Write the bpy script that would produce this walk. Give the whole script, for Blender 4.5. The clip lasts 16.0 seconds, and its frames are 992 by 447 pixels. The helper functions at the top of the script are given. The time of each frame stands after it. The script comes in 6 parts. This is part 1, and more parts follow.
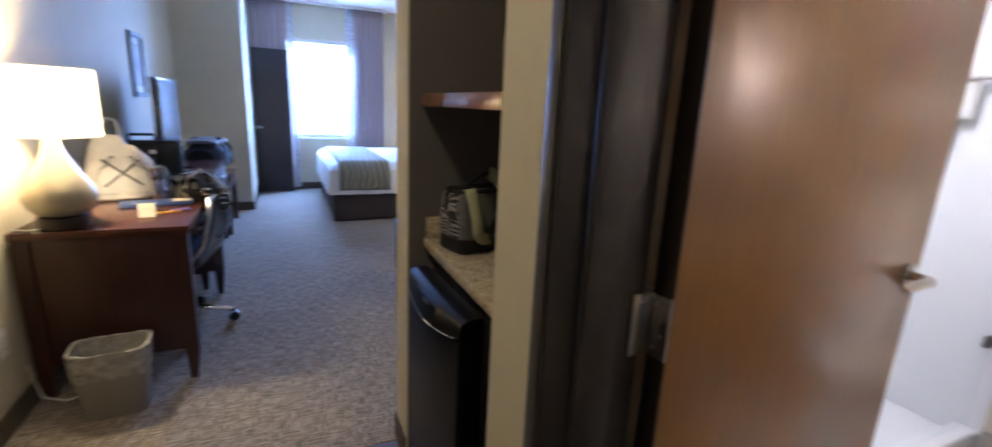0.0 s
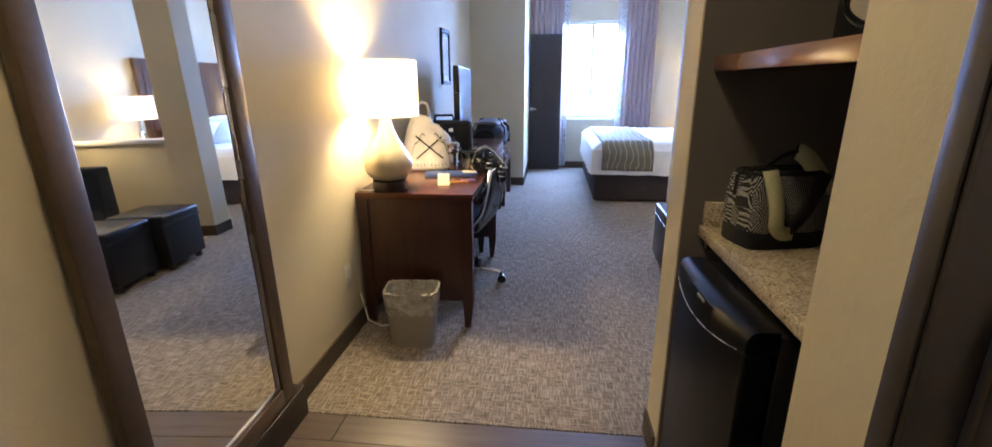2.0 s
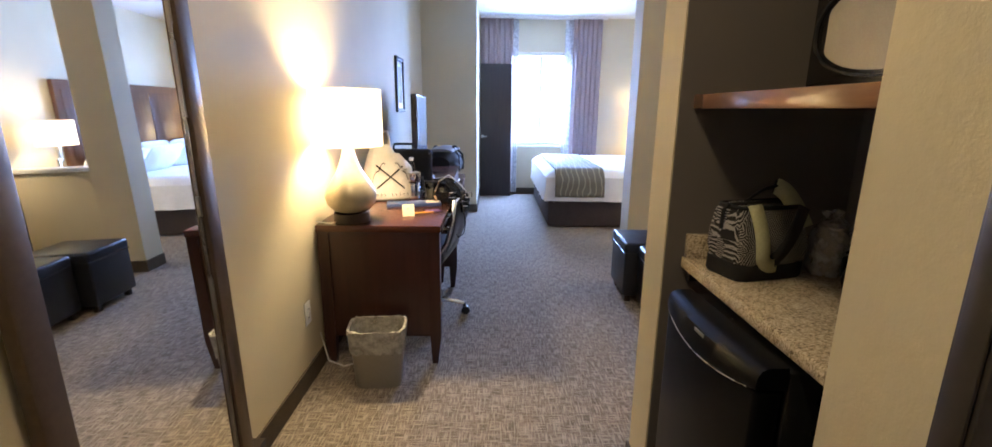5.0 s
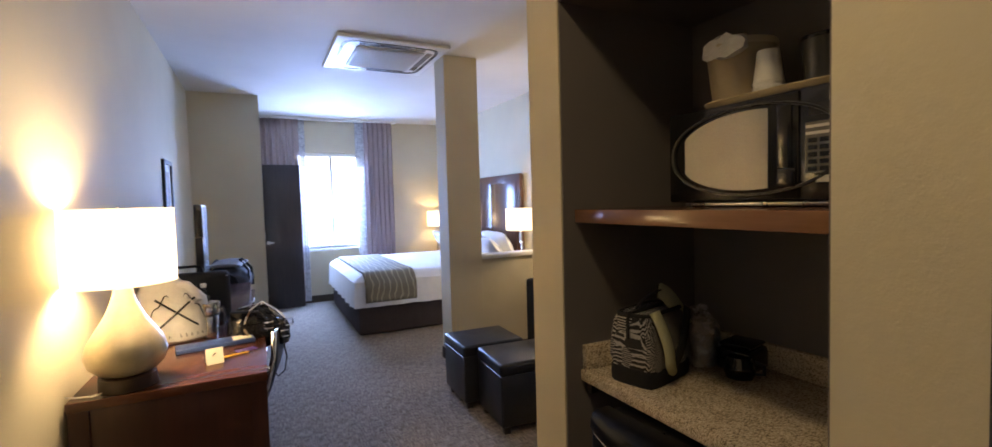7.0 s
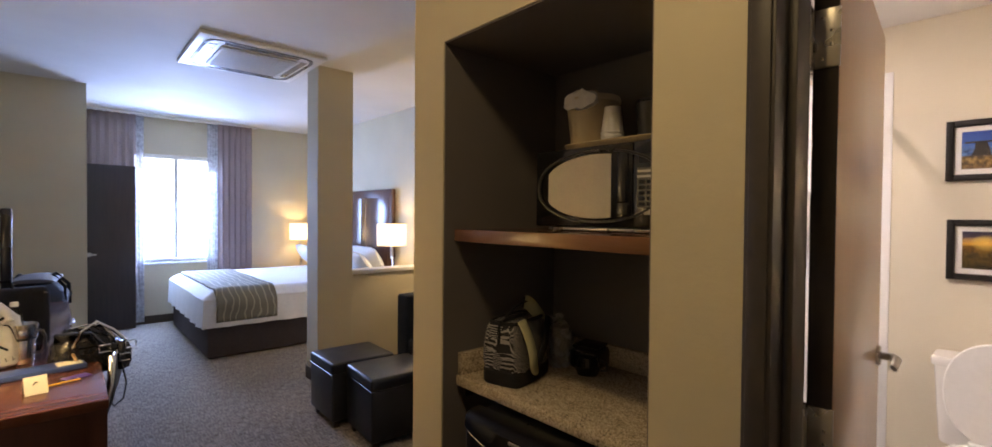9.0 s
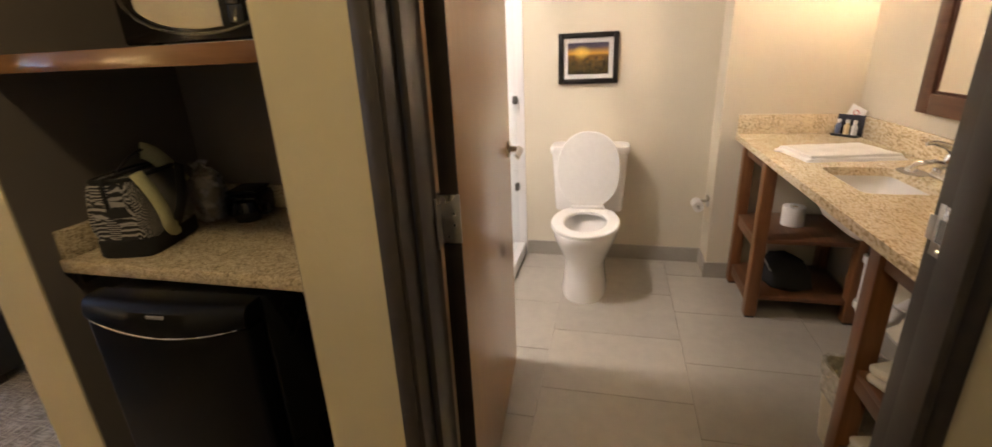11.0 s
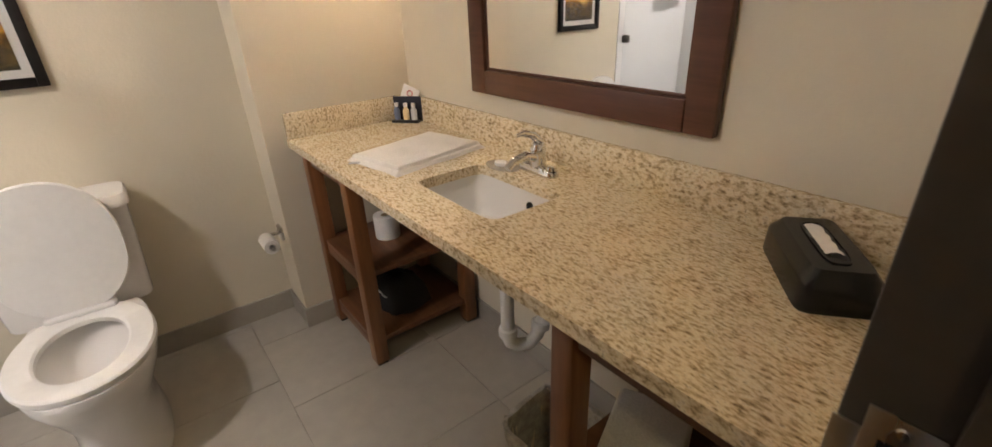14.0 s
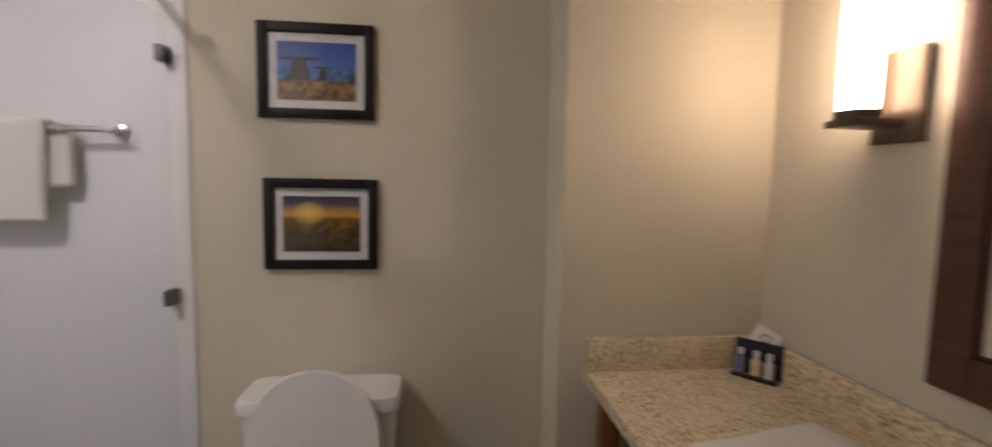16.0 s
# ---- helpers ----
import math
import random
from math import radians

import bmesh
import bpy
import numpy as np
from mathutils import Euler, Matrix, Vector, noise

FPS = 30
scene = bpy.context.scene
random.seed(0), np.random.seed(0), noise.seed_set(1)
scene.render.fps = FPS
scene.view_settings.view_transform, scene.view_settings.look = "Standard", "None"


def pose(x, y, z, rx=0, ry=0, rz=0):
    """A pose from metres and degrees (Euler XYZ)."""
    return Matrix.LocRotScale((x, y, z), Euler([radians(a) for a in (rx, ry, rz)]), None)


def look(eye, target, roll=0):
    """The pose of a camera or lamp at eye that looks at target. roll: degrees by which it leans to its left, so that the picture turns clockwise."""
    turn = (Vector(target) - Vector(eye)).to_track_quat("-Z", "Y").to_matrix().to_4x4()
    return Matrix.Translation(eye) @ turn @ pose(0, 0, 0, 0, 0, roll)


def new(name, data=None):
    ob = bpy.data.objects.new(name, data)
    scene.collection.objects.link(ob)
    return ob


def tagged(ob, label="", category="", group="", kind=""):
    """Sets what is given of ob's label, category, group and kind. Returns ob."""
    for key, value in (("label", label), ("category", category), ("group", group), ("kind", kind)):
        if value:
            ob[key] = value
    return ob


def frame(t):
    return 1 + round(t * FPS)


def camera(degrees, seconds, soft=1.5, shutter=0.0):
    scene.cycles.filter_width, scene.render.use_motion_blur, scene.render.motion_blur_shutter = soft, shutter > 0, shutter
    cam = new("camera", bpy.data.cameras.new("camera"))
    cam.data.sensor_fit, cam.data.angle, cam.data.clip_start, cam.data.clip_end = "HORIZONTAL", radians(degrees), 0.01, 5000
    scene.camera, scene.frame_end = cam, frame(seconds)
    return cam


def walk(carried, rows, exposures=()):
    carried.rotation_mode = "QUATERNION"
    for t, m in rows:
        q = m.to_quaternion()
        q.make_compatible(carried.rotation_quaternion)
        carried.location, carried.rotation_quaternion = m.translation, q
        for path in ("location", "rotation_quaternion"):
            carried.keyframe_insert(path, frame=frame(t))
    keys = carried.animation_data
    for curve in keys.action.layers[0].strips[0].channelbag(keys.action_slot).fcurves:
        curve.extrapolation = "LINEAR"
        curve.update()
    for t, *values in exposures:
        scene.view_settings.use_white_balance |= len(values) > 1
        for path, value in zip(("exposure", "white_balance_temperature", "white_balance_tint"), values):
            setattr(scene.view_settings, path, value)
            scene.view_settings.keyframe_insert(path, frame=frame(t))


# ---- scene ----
cam = camera(91.9, 16.0, shutter=0.28)
PATH = [
    (0, (0.173, 0.269, 1.351), (0.965, 2.042, 0.881), 2.7),
    (0.5, (0.189, 0.348, 1.353), (0.258, 2.289, 0.874), -0.5),
    (1, (0.186, 0.371, 1.349), (-0.031, 2.302, 0.876), -1.4),
    (1.5, (0.178, 0.39, 1.342), (-0.082, 2.318, 0.879), -1.4),
    (2, (0.142, 0.379, 1.317), (-0.072, 2.286, 0.753), -0.2),
    (2.5, (0.129, 0.389, 1.279), (-0.026, 2.213, 0.474), 0.6),
    (3, (0.098, 0.369, 1.259), (-0.035, 2.141, 0.342), 2.7),
    (3.2, (0.091, 0.365, 1.258), (-0.042, 2.131, 0.329), 3.0),
    (5.3, (-0.008, 0.423, 1.351), (0.066, 2.382, 0.954), 0.0),
    (5.5, (-0.025, 0.421, 1.357), (0.118, 2.382, 0.993), 0.3),
    (6, (-0.059, 0.523, 1.371), (0.29, 2.48, 1.152), 0.2),
    (6.5, (-0.113, 0.631, 1.394), (0.49, 2.535, 1.291), -0.8),
    (7, (-0.25, 0.663, 1.415), (0.634, 2.455, 1.321), -1.6),
    (7.5, (-0.345, 0.63, 1.445), (0.73, 2.316, 1.398), -1.5),
    (8, (-0.361, 0.593, 1.461), (0.817, 2.209, 1.485), -1.0),
    (8.2, (-0.365, 0.585, 1.464), (0.842, 2.18, 1.502), -0.5),
    (10.3, (-0.322, 0.554, 1.356), (1.367, 1.52, 0.892), -1.8),
    (10.5, (-0.292, 0.536, 1.359), (1.454, 1.349, 0.823), -2.5),
    (11, (-0.209, 0.499, 1.344), (1.616, 0.964, 0.672), -2.6),
    (11.5, (-0.111, 0.465, 1.348), (1.716, 0.686, 0.565), -3.0),
    (12, (0.059, 0.405, 1.35), (1.872, 0.436, 0.506), -3.1),
    (12.5, (0.216, 0.406, 1.344), (2.0, 0.186, 0.468), -3.2),
    (13, (0.409, 0.44, 1.354), (2.056, -0.279, 0.476), -2.5),
    (13.5, (0.545, 0.399, 1.346), (1.999, -0.666, 0.478), -1.4),
    (14, (0.662, 0.328, 1.352), (2.107, -0.757, 0.495), -2.4),
    (14.5, (0.749, 0.276, 1.381), (2.342, -0.735, 0.719), -4.5),
    (15, (0.901, 0.298, 1.397), (2.563, -0.737, 0.99), -3.3),
    (15.5, (1.091, 0.358, 1.451), (2.812, -0.646, 1.284), -1.5),
    (16, (1.279, 0.282, 1.429), (3.26, 0.064, 1.258), 1.1),
]
EXPOSURES = [(0.0, 1.3, 5600, 14), (0.5, 1.5, 5850, 13), (1.5, 1.62, 6300, 14), (2.5, 1.65, 6300, 15), (3.0, 1.95, 6400, 14), (5.5, 1.62, 6450, 15), (6.5, 1.3, 6750, 17), (7.0, 1.08, 6800, 18), (8.0, 0.93, 7150, 20), (10.5, 1.15, 7450, 14), (11.5, 1.6, 7150, 12), (12.5, 1.5, 6650, 10), (13.5, 1.08, 6850, 10), (14.0, 0.98, 6850, 10), (14.5, 0.72, 6700, 11), (15.5, 0.0, 6500, 11), (16.0, -0.2, 6600, 13)]
walk(cam, [(t, look(eye, target, roll)) for t, eye, target, roll in PATH], EXPOSURES)

# ---- light ----
world = bpy.data.worlds.new("world")
scene.world = world
world.use_nodes = True
wn = world.node_tree
sky = wn.nodes.new("ShaderNodeTexSky")
sky.sky_type, sky.sun_disc, sky.sun_elevation, sky.sun_rotation = "NISHITA", False, radians(35), radians(200)
wn.nodes["Background"].inputs["Strength"].default_value = 0.12
wn.links.new(sky.outputs["Color"], wn.nodes["Background"].inputs["Color"])


def area_lamp(name, m, sx, sy, watts, color):
    data = bpy.data.lights.new(name, "AREA")
    data.shape, data.size, data.size_y, data.energy, data.color = "RECTANGLE", sx, sy, watts, color
    ob = new(name, data)
    ob.matrix_world = m
    return ob


def bulb(name, x, y, z, watts, color=(1.0, 0.78, 0.44), radius=0.03):
    data = bpy.data.lights.new(name, "POINT")
    data.energy, data.color, data.shadow_soft_size = watts, color, radius
    ob = new(name, data)
    ob.location = (x, y, z)
    return ob


CEIL = 2.67
area_lamp("window_daylight", look((0.745, 8.22, 1.48), (0.745, 5.0, 0.55)), 0.9, 1.38, 106, (0.27, 0.46, 1.0))
bulb("desk_lamp_bulb", -0.712, 2.85, 1.29, 16, radius=0.06)
bulb("bedside_bulb", 2.36, 5.34, 1.20, 5)
bulb("bedside_bulb", 2.27, 7.90, 1.18, 5)
bulb("floor_lamp_bulb", 2.42, 4.32, 1.32, 7)
bulb("vanity_bulb", 2.265, -0.625, 1.76, 14, (1.0, 0.82, 0.66), 0.025)
area_lamp("shower_light_glow", look((1.68, 1.48, 2.425), (1.68, 1.48, 0)), 0.16, 0.16, 13, (1.0, 0.93, 0.95))
# unseen lamp, added to brighten and warm the entry hall
area_lamp("hall_fill_glow", look((-0.15, 0.95, CEIL - 0.062), (-0.15, 0.95, 0)), 0.20, 0.20, 2.9, (1.0, 0.80, 0.42))

# ---- materials ----
def shader(name, rough=0.6, metal=0.0, spec=0.5):
    m = bpy.data.materials.new(name)
    m.use_nodes = True
    b = m.node_tree.nodes["Principled BSDF"]
    b.inputs["Roughness"].default_value = rough
    b.inputs["Metallic"].default_value = metal
    b.inputs["Specular IOR Level"].default_value = spec
    return m, m.node_tree, b


def coords(nt, scale=(1, 1, 1), source="Object"):
    tc = nt.nodes.new("ShaderNodeTexCoord")
    mp = nt.nodes.new("ShaderNodeMapping")
    mp.inputs["Scale"].default_value = scale
    nt.links.new(tc.outputs[source], mp.inputs["Vector"])
    return mp.outputs["Vector"]


def noise_tex(nt, vec, scale, detail=4, rough=0.55):
    n = nt.nodes.new("ShaderNodeTexNoise")
    n.inputs["Scale"].default_value, n.inputs["Detail"].default_value, n.inputs["Roughness"].default_value = scale, detail, rough
    nt.links.new(vec, n.inputs["Vector"])
    return n.outputs["Fac"]


def ramp(nt, fac, stops):
    r = nt.nodes.new("ShaderNodeValToRGB")
    el = r.color_ramp.elements
    while len(el) < len(stops):
        el.new(0.5)
    for e, (p, c) in zip(el, stops):
        e.position, e.color = p, (*c, 1)
    nt.links.new(fac, r.inputs["Fac"])
    return r.outputs["Color"]


def mix(nt, fac, a, b, mode="MIX"):
    n = nt.nodes.new("ShaderNodeMix")
    n.data_type, n.blend_type = "RGBA", mode
    for sock, v in ((n.inputs["Factor"], fac), (n.inputs[6], a), (n.inputs[7], b)):
        if isinstance(v, (int, float)):
            sock.default_value = v
        elif isinstance(v, tuple):
            sock.default_value = (*v, 1)
        else:
            nt.links.new(v, sock)
    return n.outputs[2]


def math_node(nt, op, a, b=0.0):
    n = nt.nodes.new("ShaderNodeMath")
    n.operation = op
    for sock, v in zip(n.inputs, (a, b)):
        if isinstance(v, (int, float)):
            sock.default_value = v
        else:
            nt.links.new(v, sock)
    return n.outputs[0]


def bump(nt, b, height, strength, distance):
    n = nt.nodes.new("ShaderNodeBump")
    n.inputs["Strength"].default_value, n.inputs["Distance"].default_value = strength, distance
    nt.links.new(height, n.inputs["Height"])
    nt.links.new(n.outputs["Normal"], b.inputs["Normal"])


def tone(c, k):
    return tuple(min(1.0, v * k) for v in c)


def plain(name, color, rough=0.5, metal=0.0, grain=40.0, depth=0.06, bumps=0.15, dist=0.001, spec=0.5, vary=0.0):
    """A surface with grain at two scales, rubbed roughness and fine relief."""
    m, nt, b = shader(name, rough, metal, spec)
    v = coords(nt)
    fine, broad = noise_tex(nt, v, grain), noise_tex(nt, v, grain / 14, 3)
    col = ramp(nt, fine, [(0.3, tone(color, 1 - depth)), (0.7, tone(color, 1 + depth))])
    col = mix(nt, math_node(nt, "MULTIPLY", broad, 0.5), col, tone(color, 1 - 1.6 * depth))
    if vary:
        info = nt.nodes.new("ShaderNodeObjectInfo")
        shade = ramp(nt, info.outputs["Random"], [(0, (1 - vary,) * 3), (1, (1 + vary,) * 3)])
        col = mix(nt, 1.0, col, shade, "MULTIPLY")
    nt.links.new(col, b.inputs["Base Color"])
    r = nt.nodes.new("ShaderNodeMapRange")
    r.inputs["To Min"].default_value, r.inputs["To Max"].default_value = max(0.02, rough - 0.08), min(1, rough + 0.08)
    nt.links.new(broad, r.inputs["Value"])
    nt.links.new(r.outputs["Result"], b.inputs["Roughness"])
    if bumps:
        bump(nt, b, fine, bumps, dist)
    return m


def wood(name, dark, light, rough=0.32, axis=2, vary=False):
    m, nt, b = shader(name, rough)
    st = [18.0, 18.0, 18.0]
    st[axis] = 1.4
    v = coords(nt, tuple(st))
    grain = noise_tex(nt, v, 2.2, 8, 0.65)
    broad = noise_tex(nt, coords(nt, tuple(0.12 * s for s in st)), 2.0, 3)
    col = ramp(nt, grain, [(0.32, dark), (0.68, light)])
    col = mix(nt, math_node(nt, "MULTIPLY", broad, 0.55), col, tone(dark, 1.1))
    if vary:
        info = nt.nodes.new("ShaderNodeObjectInfo")
        col = mix(nt, 1.0, col, ramp(nt, info.outputs["Random"], [(0, (0.75, 0.75, 0.77)), (1, (1.2, 1.17, 1.15))]), "MULTIPLY")
    nt.links.new(col, b.inputs["Base Color"])
    bump(nt, b, grain, 0.12, 0.0008)
    return m


def granite(name, stops, scale=1.0, rough=0.16):
    """Speckled stone: short slanting grains over a soft cloud, with dark mica flecks."""
    m, nt, b = shader(name, rough)
    v = coords(nt)
    turn = nt.nodes.new("ShaderNodeMapping")
    turn.inputs["Rotation"].default_value = (0.3, 0.2, 0.9)
    turn.inputs["Scale"].default_value = (1.0, 2.6, 1.6)
    nt.links.new(v, turn.inputs["Vector"])
    a = noise_tex(nt, turn.outputs[0], 66 * scale, 3, 0.6)
    c = noise_tex(nt, v, 14 * scale, 4, 0.6)
    f = math_node(nt, "ADD", math_node(nt, "MULTIPLY", a, 0.8), math_node(nt, "MULTIPLY", c, 0.2))
    col = ramp(nt, f, stops)
    fleck = noise_tex(nt, turn.outputs[0], 120 * scale, 2, 0.5)
    col = mix(nt, 0.55, col, ramp(nt, fleck, [(0.31, (0.20, 0.14, 0.08)), (0.37, (1, 1, 1))]), "MULTIPLY")
    nt.links.new(col, b.inputs["Base Color"])
    return m


def carpet_mat():
    m, nt, b = shader("carpet_weave", 0.95, 0, 0.1)
    along = noise_tex(nt, coords(nt, (150, 15, 1)), 1.0, 1, 0.5)
    across = noise_tex(nt, coords(nt, (15, 150, 1)), 1.0, 1, 0.5)
    fine = noise_tex(nt, coords(nt), 260, 3)
    broad = noise_tex(nt, coords(nt), 1.3, 3)
    line = math_node(nt, "MAXIMUM", along, across)
    col = ramp(nt, line, [(0.44, (0.165, 0.135, 0.105)), (0.56, (0.305, 0.255, 0.207)), (0.68, (0.435, 0.375, 0.305))])
    col = mix(nt, 0.18, col, ramp(nt, fine, [(0.3, (0.5, 0.5, 0.5)), (0.7, (1.15, 1.15, 1.15))]), "MULTIPLY")
    col = mix(nt, 0.35, col, ramp(nt, broad, [(0.35, (0.75, 0.75, 0.76)), (0.65, (1.1, 1.1, 1.1))]), "MULTIPLY")
    nt.links.new(col, b.inputs["Base Color"])
    bump(nt, b, math_node(nt, "ADD", line, math_node(nt, "MULTIPLY", fine, 0.6)), 0.6, 0.004)
    return m


def wall_paint(name, color, grain=55.0):
    m, nt, b = shader(name, 0.72, 0, 0.3)
    v = coords(nt)
    a, c, d = noise_tex(nt, v, grain, 3), noise_tex(nt, v, 1.6, 3), noise_tex(nt, v, 240, 2)
    col = ramp(nt, c, [(0.3, tone(color, 0.95)), (0.7, tone(color, 1.04))])
    nt.links.new(col, b.inputs["Base Color"])
    bump(nt, b, math_node(nt, "ADD", a, math_node(nt, "MULTIPLY", d, 0.35)), 0.26, 0.003)
    return m


def glowing(name, color, strength, rough=0.8):
    m, nt, b = shader(name, rough)
    b.inputs["Base Color"].default_value = (0.8, 0.75, 0.66, 1)
    b.inputs["Emission Color"].default_value = (*color, 1)
    b.inputs["Emission Strength"].default_value = strength
    return m


def shade_mat(name, glow, color, through_part=0.82):
    """A lampshade of pale fabric, lit through by its bulb."""
    m = bpy.data.materials.new(name)
    m.use_nodes = True
    nt = m.node_tree
    nt.nodes.clear()
    out = nt.nodes.new("ShaderNodeOutputMaterial")
    d, t, a = (nt.nodes.new("ShaderNodeBsdf" + k) for k in ("Diffuse", "Translucent", "Diffuse"))
    weave = ramp(nt, noise_tex(nt, coords(nt, (1, 1, 0.4)), 300, 2), [(0.3, (0.86, 0.81, 0.72)), (0.7, (0.92, 0.88, 0.80))])
    for n in (d, t):
        nt.links.new(weave, n.inputs["Color"])
    mx = nt.nodes.new("ShaderNodeMixShader")
    mx.inputs["Fac"].default_value = through_part
    nt.links.new(d.outputs[0], mx.inputs[1])
    nt.links.new(t.outputs[0], mx.inputs[2])
    em, add = nt.nodes.new("ShaderNodeEmission"), nt.nodes.new("ShaderNodeAddShader")
    em.inputs["Color"].default_value, em.inputs["Strength"].default_value = (*color, 1), glow
    nt.links.new(mx.outputs[0], add.inputs[0])
    nt.links.new(em.outputs[0], add.inputs[1])
    nt.links.new(add.outputs[0], out.inputs["Surface"])
    return m


def glass_mat(name, color=(0.97, 0.99, 0.98), rough=0.0):
    m, nt, b = shader(name, rough)
    b.inputs["Base Color"].default_value = (*color, 1)
    b.inputs["Transmission Weight"].default_value = 1.0
    b.inputs["IOR"].default_value = 1.45
    return m


def thin_glass(name, tint=(0.96, 0.98, 0.97), gloss=0.08):
    m = bpy.data.materials.new(name)
    m.use_nodes = True
    nt = m.node_tree
    nt.nodes.clear()
    out = nt.nodes.new("ShaderNodeOutputMaterial")
    t, g, mx = nt.nodes.new("ShaderNodeBsdfTransparent"), nt.nodes.new("ShaderNodeBsdfGlossy"), nt.nodes.new("ShaderNodeMixShader")
    t.inputs["Color"].default_value = (*tint, 1)
    g.inputs["Roughness"].default_value = 0.02
    mx.inputs["Fac"].default_value = gloss
    nt.links.new(t.outputs[0], mx.inputs[1])
    nt.links.new(g.outputs[0], mx.inputs[2])
    nt.links.new(mx.outputs[0], out.inputs["Surface"])
    return m


PAINT = wall_paint("beige_wall_paint", (0.63, 0.56, 0.40))
BATHPAINT = wall_paint("cream_bathroom_paint", (0.67, 0.61, 0.485), 70)
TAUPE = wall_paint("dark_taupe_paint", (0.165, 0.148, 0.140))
CEILING = wall_paint("white_ceiling_paint", (0.68, 0.66, 0.63), 90)
CARPET = carpet_mat()
CARPETBASE = plain("brown_carpet_base", (0.10, 0.075, 0.05), 0.95, 0, 180, 0.3, 0.5, 0.003)
PLANKTILE = wood("dark_wood_look_tile", (0.085, 0.062, 0.052), (0.150, 0.115, 0.096), 0.36, 0, True)
GROUT = plain("grey_grout", (0.37, 0.34, 0.29), 0.9, 0, 120, 0.15)
DARKGROUT = plain("dark_grout", (0.066, 0.050, 0.041), 0.9, 0, 120, 0.15)
BATHTILE = plain("taupe_porcelain_tile", (0.40, 0.368, 0.315), 0.30, 0, 14, 0.07, 0.05, 0.0006, 0.5, 0.06)
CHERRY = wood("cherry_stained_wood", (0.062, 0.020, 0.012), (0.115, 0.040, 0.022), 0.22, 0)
# about half as bright as the cherry of the tops
CHERRYV = wood("darker_cherry_panel", (0.036, 0.013, 0.009), (0.062, 0.022, 0.015), 0.3, 2)
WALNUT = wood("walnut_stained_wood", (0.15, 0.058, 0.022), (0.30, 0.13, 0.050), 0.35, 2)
# shelves and long rails, about a third darker than the legs
WALNUTX = wood("darker_walnut_shelf", (0.10, 0.042, 0.020), (0.20, 0.09, 0.042), 0.35, 0)
DOORWOOD = wood("brown_veneer_door", (0.30, 0.140, 0.032), (0.37, 0.180, 0.044), 0.32, 2)
for _n in DOORWOOD.node_tree.nodes:
    if _n.type == "BSDF_PRINCIPLED":
        _n.inputs["Coat Weight"].default_value, _n.inputs["Coat Roughness"].default_value = 0.6, 0.24
ESPRESSO = wood("espresso_wood", (0.018, 0.011, 0.008), (0.04, 0.024, 0.017), 0.4, 2)
STEELFRAME = plain("dark_bronze_painted_steel", (0.050, 0.041, 0.034), 0.46, 0.0, 30, 0.15, 0.1, 0.0005)
BRONZE = plain("brushed_bronze_frame", (0.11, 0.075, 0.05), 0.34, 0.35, 60, 0.12, 0.1, 0.0005)
TANGRANITE = granite("tan_granite", [(0.34, (0.27, 0.195, 0.11)), (0.42, (0.56, 0.435, 0.26)), (0.50, (0.76, 0.635, 0.42)), (0.58, (0.88, 0.79, 0.60)), (0.66, (0.64, 0.53, 0.36))], 1.0)
NICHEGRANITE = granite("speckled_granite", [(0.36, (0.12, 0.095, 0.065)), (0.44, (0.36, 0.29, 0.21)), (0.53, (0.60, 0.51, 0.38)), (0.64, (0.74, 0.66, 0.52))], 1.9)
BLACKPLASTIC = plain("black_plastic", (0.012, 0.012, 0.013), 0.28, 0, 60, 0.1, 0.05, 0.0003)
BLACKGLOSS = plain("black_gloss_enamel", (0.008, 0.008, 0.009), 0.12, 0, 60, 0.1, 0.03, 0.0003)
BLACKLEATHER = plain("black_leather", (0.012, 0.011, 0.012), 0.36, 0, 130, 0.25, 0.3, 0.001)
DARKFABRIC = plain("charcoal_fabric", (0.022, 0.025, 0.030), 0.9, 0, 160, 0.3, 0.5, 0.002)
BLACKCLOTH = plain("black_cloth", (0.008, 0.008, 0.010), 0.85, 0, 90, 0.3, 0.4, 0.002)
CHROME = plain("chrome", (0.80, 0.80, 0.80), 0.10, 1.0, 30, 0.03, 0)
NICKEL = plain("brushed_nickel", (0.55, 0.53, 0.50), 0.28, 1.0, 80, 0.06, 0.05, 0.0003)
PORCELAIN = plain("white_porcelain", (0.82, 0.80, 0.77), 0.08, 0, 6, 0.015, 0)
WHITEPLASTIC = plain("white_plastic", (0.80, 0.79, 0.76), 0.35, 0, 40, 0.03, 0.03, 0.0003)
SURROUND = plain("white_shower_panel", (0.80, 0.80, 0.80), 0.42, 0, 8, 0.02, 0.03, 0.0005)
TERRY = plain("white_terry_cloth", (0.82, 0.80, 0.76), 0.95, 0, 220, 0.12, 0.8, 0.003)
LINEN = plain("white_bed_linen", (0.80, 0.80, 0.80), 0.85, 0, 22, 0.04, 0.35, 0.006)
SHADE = shade_mat("cream_lampshade_fabric", 0.55, (1.0, 0.80, 0.50), 0.44)
MIRRORGLASS, _nt, _b = shader("mirror_silver", 0.015, 1.0)
_b.inputs["Base Color"].default_value = (0.90, 0.91, 0.90, 1)
CLEAR = thin_glass("clear_pane", (0.97, 0.985, 0.98), 0.06)


